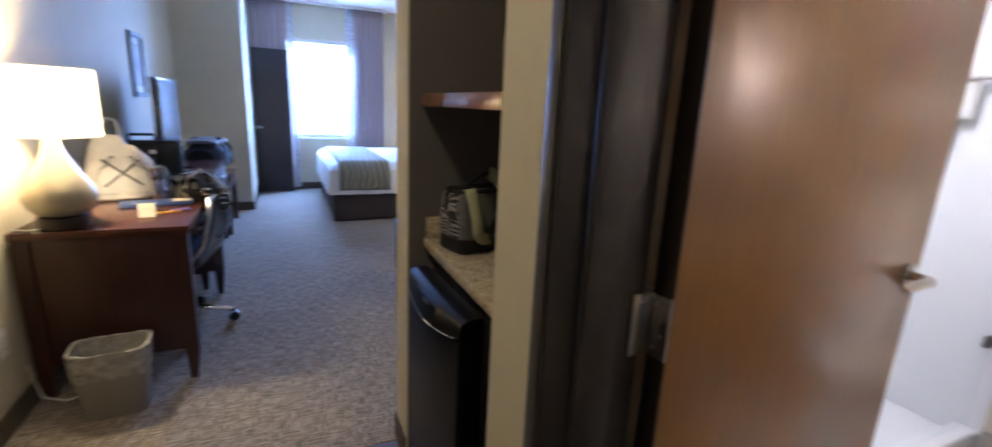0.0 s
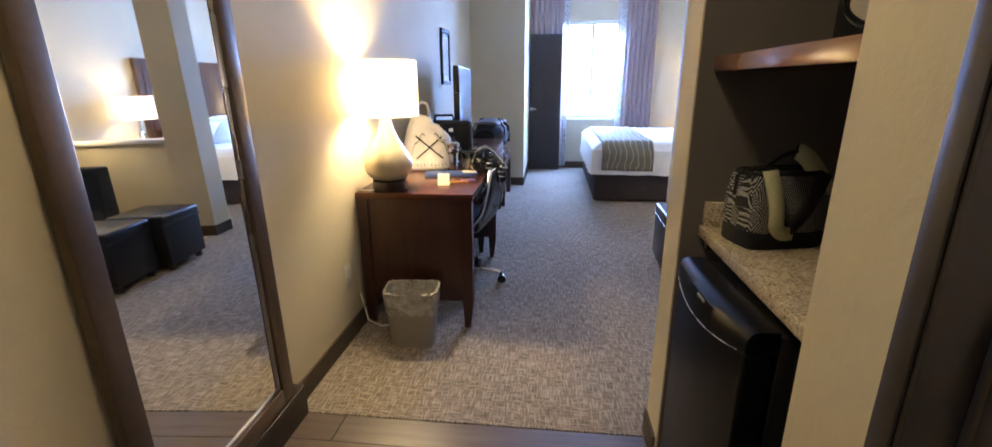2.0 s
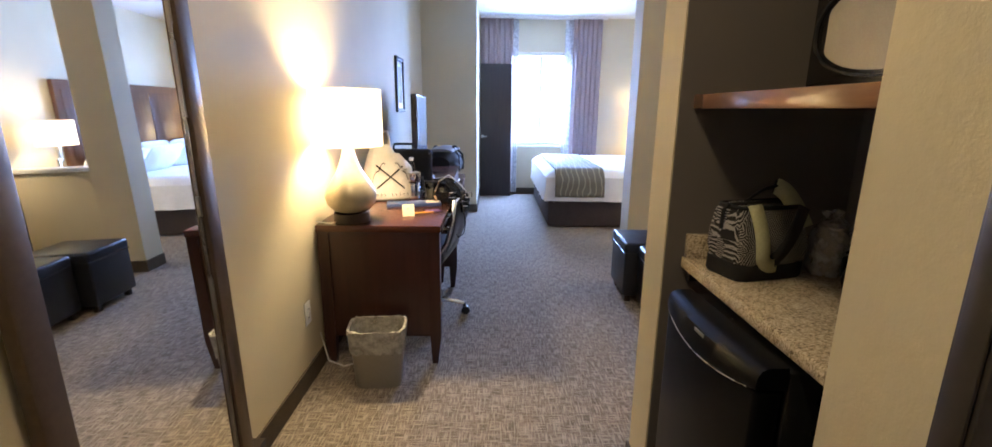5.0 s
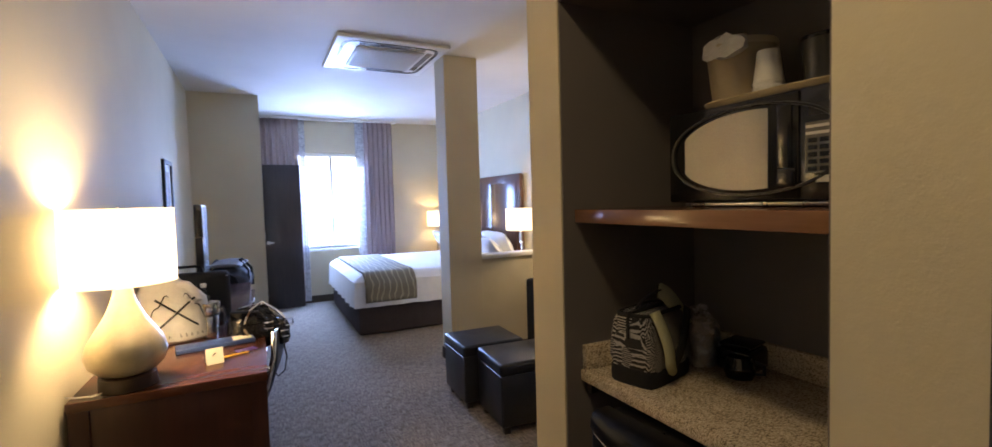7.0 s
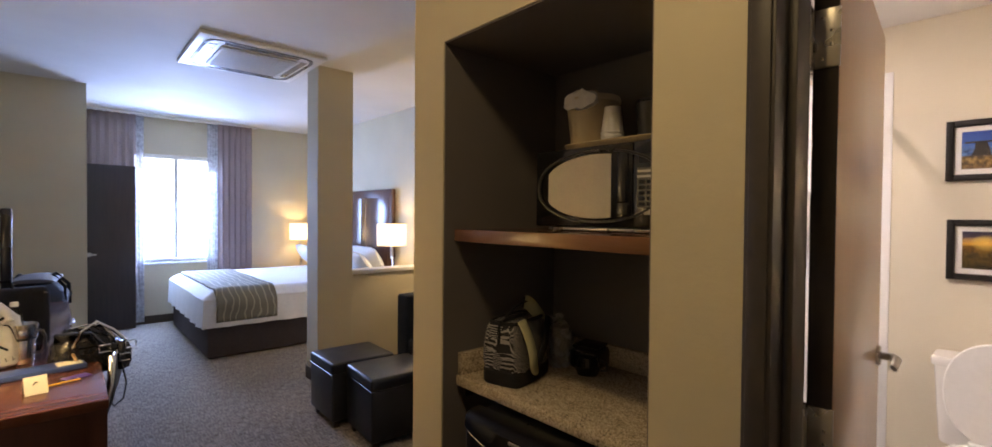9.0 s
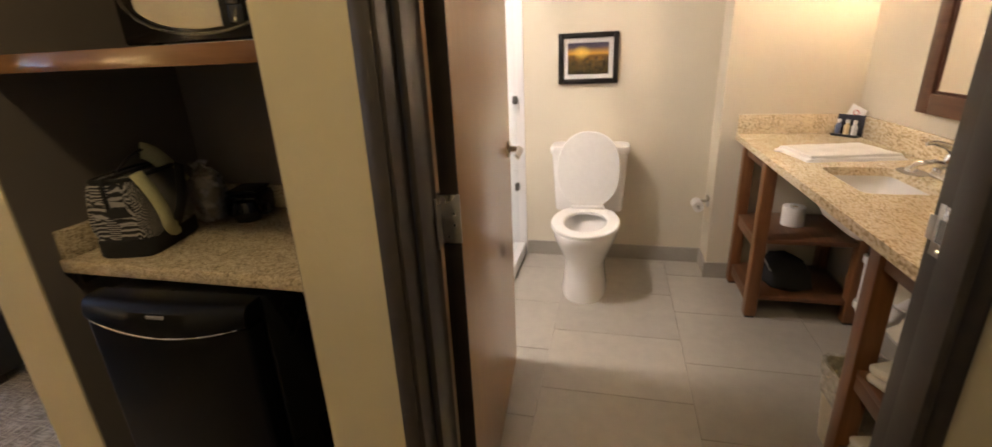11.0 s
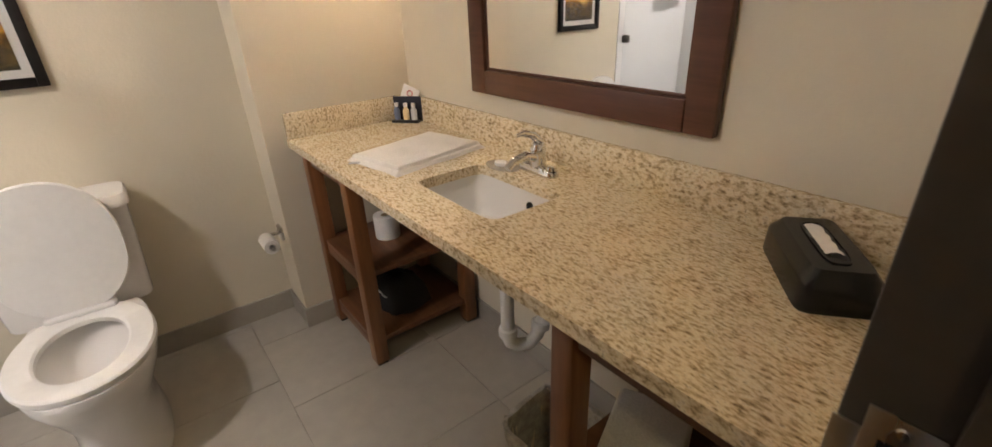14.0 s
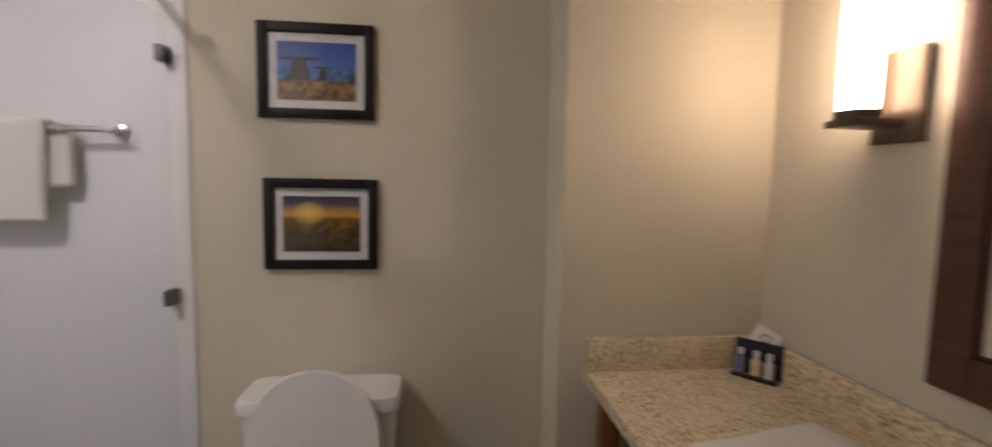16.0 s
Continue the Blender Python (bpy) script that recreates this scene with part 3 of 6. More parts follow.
LAMPGLAZE = plain("pale_gold_glaze", (0.48, 0.42, 0.30), 0.3, 0.35, 30, 0.10, 0.05, 0.0005)
table_lamp("table_lamp", pose(-0.712, 2.85, 0.767), "gourd-shaped pale gold table lamp lit on the desk")


def trash_bin(name, m, label, body, liner, w=0.29, d=0.20, h=0.36):
    t = thing(name, label, "trash bin", m)
    rings = []
    for z, k in ((0.0, 0.80), (0.012, 0.82), (h - 0.012, 0.985), (h - 0.012, 1.02), (h, 1.02), (h, 0.97), (0.02, 0.79)):
        rings.append(oval(0, 0, z, w / 2 * k, d / 2 * k, 32, 5.0))
    part("body", loft(bmesh.new(), rings), body, t)
    rnd = random.Random(8)
    rings = []
    for i, (z, k) in enumerate(((h - 0.115, 0.965), (h - 0.06, 1.0), (h - 0.012, 1.035), (h + 0.006, 1.04), (h + 0.005, 0.95), (h - 0.05, 0.93), (h - 0.20, 0.84), (0.05, 0.72))):
        ring = oval(0, 0, z, w / 2 * k, d / 2 * k, 44, 5.0)
        rings.append([(x * (1 + rnd.uniform(-0.012, 0.012)), y * (1 + rnd.uniform(-0.015, 0.015)), zz + rnd.uniform(-0.006, 0.006)) for x, y, zz in ring])
    lb = part("liner", loft(bmesh.new(), rings, False), liner, t, "crinkled clear plastic liner folded over the rim")
    return t


def film_plastic(name, tint, clear):
    m = bpy.data.materials.new(name)
    m.use_nodes = True
    nt = m.node_tree
    b = nt.nodes["Principled BSDF"]
    b.inputs["Base Color"].default_value = (*tint, 1)
    b.inputs["Roughness"].default_value = 0.3
    out = nt.nodes["Material Output"]
    tr, mx = nt.nodes.new("ShaderNodeBsdfTransparent"), nt.nodes.new("ShaderNodeMixShader")
    f = noise_tex(nt, coords(nt), 24, 4, 0.7)
    r = nt.nodes.new("ShaderNodeMapRange")
    r.inputs["From Min"].default_value, r.inputs["From Max"].default_value = 0.3, 0.7
    r.inputs["To Min"].default_value, r.inputs["To Max"].default_value = max(0, clear - 0.25), min(1, clear + 0.2)
    nt.links.new(f, r.inputs["Value"])
    nt.links.new(r.outputs["Result"], mx.inputs["Fac"])
    nt.links.new(b.outputs[0], mx.inputs[1])
    nt.links.new(tr.outputs[0], mx.inputs[2])
    nt.links.new(mx.outputs[0], out.inputs["Surface"])
    bump(nt, b, f, 0.6, 0.01)
    return m


LINER = film_plastic("clear_bin_liner", (0.78, 0.76, 0.72), 0.6)
GREYBIN = plain("grey_bin_plastic", (0.27, 0.25, 0.22), 0.45, 0, 50, 0.05)
CREAMBIN = plain("cream_bin_plastic", (0.62, 0.55, 0.43), 0.45, 0, 50, 0.05)
trash_bin("trash_bin", pose(-0.545, 2.60, 0, 0, 0, 4), "grey plastic waste bin with clear liner beside the desk", GREYBIN, LINER, 0.27, 0.19, 0.30)


def office_chair():
    c = thing("office_chair", "black office chair with chrome arms and star base", "chair", pose(-0.47, 3.42, 0, 0, 0, -8))
    for k in range(5):
        a = radians(72 * k + 8)
        x, y = math.cos(a), math.sin(a)
        leg = part("base_leg", tube(bmesh.new(), [(0.03 * x, 0.03 * y, 0.115), (0.16 * x, 0.16 * y, 0.10), (0.30 * x, 0.30 * y, 0.072)], [0.02, 0.017, 0.013], 10, True, 0.7), CHROME, c)
        part("castor", tube(bmesh.new(), [(0.31 * x - 0.02 * y, 0.31 * y + 0.02 * x, 0.028), (0.31 * x + 0.02 * y, 0.31 * y - 0.02 * x, 0.028)], 0.028, 18), BLACKPLASTIC, leg)
        part("castor_fork", tube(bmesh.new(), [(0.30 * x, 0.30 * y, 0.072), (0.305 * x, 0.305 * y, 0.05)], 0.012, 10), BLACKPLASTIC, leg)
    part("column", lathe(bmesh.new(), [(0.03, 0.09), (0.03, 0.28), (0.018, 0.28), (0.018, 0.42), (0, 0.42)], 20), CHROME, c)
    part("seat", boxes((-0.23, -0.24, 0.42, 0.23, 0.24, 0.50), bevel=0.035, seg=4), BLACKLEATHER, c)
    bm = bmesh.new()
    rings = []
    for i in range(9):
        t = i / 8
        z, xo = 0.50 + 0.28 * t, 0.22 + 0.05 * t + 0.02 * math.sin(t * math.pi)
        rings.append([(xo + 0.018 * math.cos(a) + 0.02 * abs(math.sin(a)), 0.215 * (1 - 0.12 * t * t) * math.sin(a), z) for a in [2 * math.pi * k / 24 for k in range(24)]])
    loft(bm, rings)
    part("backrest", bm, BLACKLEATHER, c)
    part("back_frame", tube(bmesh.new(), [(0.18, -0.235, 0.46), (0.25, -0.235, 0.56), (0.285, -0.222, 0.70), (0.285, -0.17, 0.80), (0.285, 0.17, 0.80), (0.285, 0.222, 0.70), (0.25, 0.235, 0.56), (0.18, 0.235, 0.46)], 0.013, 10), CHROME, c)
    for s in (-1, 1):
        ar = part("armrest", tube(bmesh.new(), [(0.20, s * 0.255, 0.45), (0.02, s * 0.275, 0.47), (-0.10, s * 0.275, 0.55), (-0.12, s * 0.275, 0.63), (-0.06, s * 0.275, 0.675), (0.10, s * 0.272, 0.68), (0.27, s * 0.255, 0.66)], 0.012, 10), CHROME, c)
        part("arm_pad", boxes((-0.08, s * 0.275 - 0.022, 0.685, 0.12, s * 0.275 + 0.022, 0.705), bevel=0.008), BLACKPLASTIC, ar)


office_chair()


def shopping_bag():
    t = thing("shopping_bag", "white plastic carrier bag with crossed pickaxe print on the desk", "bag", pose(-0.66, 3.50, 0.767, 0, 0, 12))
    t.scale = (1.0, 1.0, 1.06)
    rnd = random.Random(3)
    rings = []
    n = 36
    prof = ((0.0, 0.138, 0.085, 0), (0.012, 0.158, 0.10, 0), (0.07, 0.162, 0.105, 0), (0.14, 0.158, 0.098, 0), (0.19, 0.150, 0.082, 0.004), (0.225, 0.128, 0.062, -0.008), (0.255, 0.098, 0.046, -0.028), (0.29, 0.074, 0.030, -0.036), (0.325, 0.060, 0.016, -0.034))
    for z, rx, ry, cx in prof:
        rings.append([(x * (1 + 0.02 * rnd.uniform(-1, 1)), y * (1 + 0.05 * rnd.uniform(-1, 1)), zz + (0.008 * rnd.uniform(-1, 1) if z > 0.05 else 0)) for x, y, zz in oval(cx, 0, z, rx, ry, n, 2.6)])
    part("body", loft(bmesh.new(), rings), BAGFILM, t)
    part("handle", tube(bmesh.new(), [(-0.078, 0, 0.315), (-0.074, 0, 0.345), (-0.056, 0, 0.388), (-0.028, 0, 0.406), (0.004, 0, 0.398), (0.016, 0, 0.360), (0.014, 0, 0.315)], [0.022, 0.019, 0.017, 0.016, 0.017, 0.020, 0.024], 10, True, 0.35), BAGFILM, t)
    part("handle", tube(bmesh.new(), [(0.030, -0.030, 0.265), (0.062, -0.052, 0.262), (0.098, -0.070, 0.228), (0.112, -0.080, 0.190), (0.088, -0.086, 0.178), (0.060, -0.075, 0.205)], [0.024, 0.022, 0.019, 0.017, 0.017, 0.018], 10, True, 0.35), BAGFILM, t)
    pr = bmesh.new()

    def front(u, z):
        k = 0.105 if z < 0.1 else 0.105 - (z - 0.1) * 0.22
        return (u, -k * (1 - min(1, abs(u) / 0.172) ** 2.6) ** (1 / 2.6) - 0.004, z)

    for s in (-1, 1):
        tube(pr, [front(0.015 + s * (-0.085 + 0.17 * i / 10), 0.075 + 0.135 * i / 10) for i in range(11)], 0.0055, 6, True, 0.35)
        tube(pr, [front(0.015 + s * (0.03 + 0.085 * i / 10), 0.215 - 0.11 * (i / 10) ** 2 + 0.012 * math.sin(i)) for i in range(11)], [0.002 + 0.004 * math.sin(math.pi * i / 10) for i in range(11)], 6, True, 0.35)
    part("pickaxe_print", pr, BLACKPLASTIC, t, "black crossed pickaxes printed on the bag")
    pr = bmesh.new()
    for i in range(11):
        if i != 5:
            u = -0.115 + 0.023 * i
            a, b = front(u + 0.0165, 0.034), front(u, 0.034)
            tube(pr, [(b[0], b[1] - 0.001, 0.046), (b[0] + 0.002, b[1] - 0.001, 0.030), ((a[0] + b[0]) / 2, (a[1] + b[1]) / 2 - 0.001, 0.036)], 0.0022, 6, True, 0.5)
    part("lettering_bars", pr, BLACKPLASTIC, t)["kind"] = "stuff"


BAGFILM, _nt, _b = shader("white_carrier_film", 0.4)
_f = noise_tex(_nt, coords(_nt), 16, 5, 0.65)
_nt.links.new(ramp(_nt, _f, [(0.3, (0.66, 0.64, 0.60)), (0.7, (0.80, 0.78, 0.74))]), _b.inputs["Base Color"])
_b.inputs["Transmission Weight"].default_value = 0.12
bump(_nt, _b, _f, 0.7, 0.012)
shopping_bag()


BRIGHTSTEEL = plain("bright_stainless_steel", (0.74, 0.72, 0.69), 0.24, 1.0, 80, 0.05)


def tumbler():
    t = thing("tumbler", "stainless steel insulated travel tumbler with a handle", "tumbler", pose(-0.500, 3.50, 0.767))
    part("body", lathe(bmesh.new(), [(0, 0), (0.033, 0), (0.035, 0.005), (0.039, 0.10), (0.040, 0.104), (0.047, 0.112), (0.051, 0.165), (0.051, 0.172), (0.047, 0.172), (0.036, 0.02), (0, 0.02)], 32), BRIGHTSTEEL, t)
    part("band", lathe(bmesh.new(), [(0.0400, 0.100), (0.0470, 0.108), (0.0478, 0.114), (0.0460, 0.114)], 32), BLACKPLASTIC, t)
    part("handle", tube(bmesh.new(), [(0.04, -0.012, 0.14), (0.062, -0.018, 0.138), (0.072, -0.02, 0.11), (0.070, -0.02, 0.06), (0.058, -0.017, 0.04), (0.037, -0.011, 0.04)], 0.006, 10), BLACKPLASTIC, t)


tumbler()
WATER = glass_mat("clear_bottle_plastic", (0.85, 0.92, 0.98), 0.05)
bt = thing("water_bottle", "clear plastic water bottle with white cap", "bottle", pose(-0.535, 3.66, 0.767))
part("body", lathe(bmesh.new(), [(0, 0), (0.030, 0), (0.032, 0.006), (0.032, 0.05), (0.030, 0.055), (0.032, 0.06), (0.032, 0.16), (0.026, 0.19), (0.014, 0.215), (0.012, 0.235), (0, 0.235)], 28), WATER, bt)
part("cap", lathe(bmesh.new(), [(0.0145, 0.228), (0.0145, 0.246), (0.013, 0.248), (0, 0.248)], 20), WHITEPLASTIC, bt)

NAVY = plain("navy_blue_cover", (0.035, 0.065, 0.19), 0.4, 0, 60, 0.1)
CARD = plain("cream_card", (0.80, 0.74, 0.58), 0.7, 0, 60, 0.03)
fb = thing("folder", "navy blue hotel folder lying on the desk", "folder", pose(-0.46, 3.27, 0.767, 0, 0, 10))
part("cover", boxes((-0.16, -0.055, 0.0, 0.16, 0.055, 0.020), bevel=0.003), NAVY, fb)
part("band", boxes((0.07, -0.035, 0.020, 0.15, 0.035, 0.0215)), CARD, fb, "pale printed band on the folder")
nc = thing("tent_card", "small cream folded tent card standing on the desk", "card", pose(-0.445, 2.985, 0.767, 0, 0, 12))
part("front", loft(bmesh.new(), [[(-0.032, -0.024, 0), (0.032, -0.024, 0), (0.032, -0.0235, 0), (-0.032, -0.0235, 0)], [(-0.032, -0.001, 0.062), (0.032, -0.001, 0.062), (0.032, 0, 0.062), (-0.032, 0, 0.062)]]), CARD, nc)
part("back", loft(bmesh.new(), [[(-0.032, 0.0235, 0), (0.032, 0.0235, 0), (0.032, 0.024, 0), (-0.032, 0.024, 0)], [(-0.032, 0, 0.062), (0.032, 0, 0.062), (0.032, 0.001, 0.062), (-0.032, 0.001, 0.062)]]), CARD, nc)
part("printed_mark", tube(bmesh.new(), [(-0.008, -0.0125, 0.034), (0.0, -0.0085, 0.042), (0.006, -0.0095, 0.040)], 0.0015, 6), BLACKPLASTIC, nc)
pen = thing("pen", "slim yellow ballpoint pen lying on the desk", "pen", pose(-0.37, 3.05, 0.771, 0, 90, 20))
part("barrel", lathe(bmesh.new(), [(0, -0.07), (0.001, -0.07), (0.004, -0.055), (0.004, 0.05), (0.003, 0.055), (0, 0.055)], 12), plain("yellow_pen_plastic", (0.75, 0.45, 0.05), 0.3), pen)
part("clip", boxes((-0.007, -0.001, 0.02, -0.005, 0.001, 0.05)), NICKEL, pen)
kc = single("key_card", boxes((-0.043, -0.027, 0, 0.043, 0.027, 0.0012)), plain("purple_card", (0.10, 0.06, 0.28), 0.3), "purple plastic key card lying on the desk", "card", pose(-0.33, 3.12, 0.767, 0, 0, 25))


def lumpy(rings, seed, amount):
    rnd = random.Random(seed)
    return [[(x + rnd.uniform(-amount, amount), y + rnd.uniform(-amount, amount), z + (rnd.uniform(-amount, amount) if 0 < i else 0)) for x, y, z in ring] for i, ring in enumerate(rings)]


def briefcase():
    t = thing("laptop_case", "black soft laptop case standing behind the carrier bag", "bag", pose(-0.62, 3.845, 0.767, 0, 0, 6))
    part("body", boxes((-0.20, -0.05, 0, 0.20, 0.05, 0.29), bevel=0.03, seg=3), BLACKCLOTH, t)
    part("handle", tube(bmesh.new(), [(-0.07, 0, 0.285), (-0.06, 0, 0.325), (0.06, 0, 0.325), (0.07, 0, 0.285)], 0.009, 8), BLACKCLOTH, t)
    part("zip", tube(bmesh.new(), [(-0.19, -0.045, 0.262), (0.19, -0.045, 0.262)], 0.003, 6), NICKEL, t)


briefcase()


def duffel():
    t = thing("duffel_bag", "black and grey duffel bag lying on the luggage bench", "bag", pose(-0.53, 5.86, 0.56, 0, 0, 84))
    rings = []
    for i in range(9):
        u = -1 + 2 * i / 8
        k = (1 - abs(u) ** 4 * 0.35)
        rings.append([(0.30 * u, 0.19 * k * math.cos(a), 0.165 + 0.165 * k * math.sin(a)) for a in [2 * math.pi * q / 20 for q in range(20)]])
    part("body", loft(bmesh.new(), lumpy(rings, 5, 0.006)), BLACKCLOTH, t)
    part("top_flap", loft(bmesh.new(), [[(0.26 * u, 0.14 * math.cos(a), 0.325 + 0.05 * max(0, math.sin(a)) * (1 - u * u * 0.5)) for a in [2 * math.pi * q / 16 for q in range(16)]] for u in (-0.95, -0.5, 0, 0.5, 0.95)]), plain("grey_nylon", (0.16, 0.16, 0.17), 0.7, 0, 120, 0.15), t, "grey nylon top flap")
    for s in (-1, 1):
        part("strap", tube(bmesh.new(), [(-0.12, 0.185 * s, 0.10), (-0.11, 0.18 * s, 0.27), (-0.05, 0.10 * s, 0.37), (0.05, 0.10 * s, 0.37), (0.11, 0.18 * s, 0.27), (0.12, 0.185 * s, 0.10)], 0.014, 8, True, 0.3), BLACKCLOTH, t)
    part("buckle", boxes((0.10, -0.20, 0.16, 0.14, -0.185, 0.20), bevel=0.004), BLACKGLOSS, t)


duffel()


def luggage_bench():
    t = thing("luggage_bench", "dark cherry luggage bench beside the dresser", "bench", pose(WX, 5.5, 0))
    part("top", boxes((0.01, 0.0, 0.52, 0.56, 0.80, 0.56), bevel=0.004), CHERRY, t)
    for x in (0.02, 0.50):
        for y in (0.01, 0.74):
            part("leg", boxes((x, y, 0, x + 0.05, y + 0.05, 0.52), bevel=0.003), CHERRYV, t)
    part("apron", boxes((0.535, 0.06, 0.44, 0.55, 0.74, 0.52)), CHERRYV, t)


luggage_bench()


def handbag():
    t = thing("handbag", "glossy black leather handbag slung over the office chair", "handbag", pose(-0.292, 3.40, 0.705, 0, 0, 14))
    rings = [oval(0.012 * math.sin(z * 25), 0, z, rx, ry, 28, 2.6) for z, rx, ry in ((0, 0.105, 0.05), (0.02, 0.125, 0.068), (0.08, 0.132, 0.07), (0.13, 0.118, 0.056), (0.175, 0.09, 0.038), (0.205, 0.055, 0.02))]
    part("body", loft(bmesh.new(), lumpy(rings, 9, 0.011)), GLOSSLEATHER, t)
    part("flap", loft(bmesh.new(), lumpy([oval(0.01, -0.066, z, 0.085, 0.014, 18, 3.0) for z in (0.03, 0.08, 0.13)], 11, 0.005)), GLOSSLEATHER, t)
    part("pouch", loft(bmesh.new(), lumpy([oval(0.115, -0.02, z, 0.045 * k, 0.06 * k, 18, 2.4) for z, k in ((0.0, 0.7), (0.03, 1.0), (0.09, 0.95), (0.13, 0.5))], 12, 0.007)), GLOSSLEATHER, t)
    for k, (a, b) in enumerate(((-0.10, 0.07), (-0.05, 0.12))):
        part("strap", tube(bmesh.new(), [(a, 0.03 * (-1) ** k, 0.13), (a - 0.02, -0.05, 0.20), (0.0, -0.07, 0.19), (b - 0.02, -0.085, 0.06), (b, -0.09, -0.06), (b - 0.012, -0.09, -0.13), (b - 0.045, -0.085, -0.155), (b - 0.075, -0.075, -0.10), (b - 0.05, -0.06, 0.04)], 0.010, 8, True, 0.35), GLOSSLEATHER, t)
    part("carry_handle", tube(bmesh.new(), [(-0.07, -0.05, 0.10), (-0.04, -0.075, 0.20), (0.02, -0.06, 0.235), (0.08, -0.06, 0.19), (0.13, -0.05, 0.13)], 0.007, 8), CHROME, t, "chrome chain handle")
    part("strap_tab", tube(bmesh.new(), [(-0.07, -0.082, 0.02), (-0.055, -0.09, 0.08), (-0.07, -0.082, 0.115)], 0.009, 8, True, 0.4), plain("tan_leather", (0.40, 0.27, 0.17), 0.4), t, "tan leather tab")
    for x0, z0 in ((0.02, 0.10), (0.095, 0.045), (0.12, 0.10)):
        part("buckle", tube(bmesh.new(), [(x0, -0.088, z0 + 0.03), (x0 + 0.04, -0.086, z0 + 0.03), (x0 + 0.04, -0.086, z0), (x0, -0.088, z0), (x0, -0.088, z0 + 0.03)], 0.0038, 6), CHROME, t)
    part("zip", tube(bmesh.new(), [(-0.06, 0, 0.207), (0.0, 0.005, 0.214), (0.06, 0, 0.207)], 0.004, 6), CHROME, t)


GLOSSLEATHER = plain("glossy_black_leather", (0.014, 0.014, 0.016), 0.16, 0, 60, 0.2, 0.5, 0.004)
handbag()


FRAMEBLACK = plain("black_stained_wood", (0.012, 0.010, 0.009), 0.5, 0, 70, 0.2, 0.1, 0.0005, 0.25)


def wall_picture(name, m, w, h, print_mat, label, border=0.03, mount=0.03):
    t = thing(name, label, "picture", m)
    bm = bmesh.new()
    for x0, x1, z0, z1 in ((0, border, 0, h), (w - border, w, 0, h), (border, w - border, 0, border), (border, w - border, h - border, h)):
        box(bm, x0, -0.022, z0, x1, 0, z1, 0.003, 2)
    part("frame", bm, FRAMEBLACK, t, "black wooden frame")
    part("mount", boxes((border, -0.008, border, w - border, -0.003, h - border)), plain("white_mount_card", (0.80, 0.79, 0.75), 0.8, 0, 90, 0.03), t, "white mount board")
    part("print", boxes((border + mount, -0.0095, border + mount, w - border - mount, -0.0085, h - border - mount)), print_mat, t, smooth=False)
    part("glass", boxes((border, -0.015, border, w - border, -0.0135, h - border)), PICGLASS, t, smooth=False).visible_shadow = False
    return t


PICGLASS = thin_glass("picture_glass", (0.98, 0.98, 0.98), 0.02)
ROOMPRINT = plain("sepia_print", (0.30, 0.22, 0.14), 0.6, 0, 6, 0.5)
wall_picture("wall_picture", pose(WX, 4.98, 1.30, 0, 0, 90), 0.36, 0.50, ROOMPRINT, "dark framed picture on the wall above the television", 0.035, 0.05)


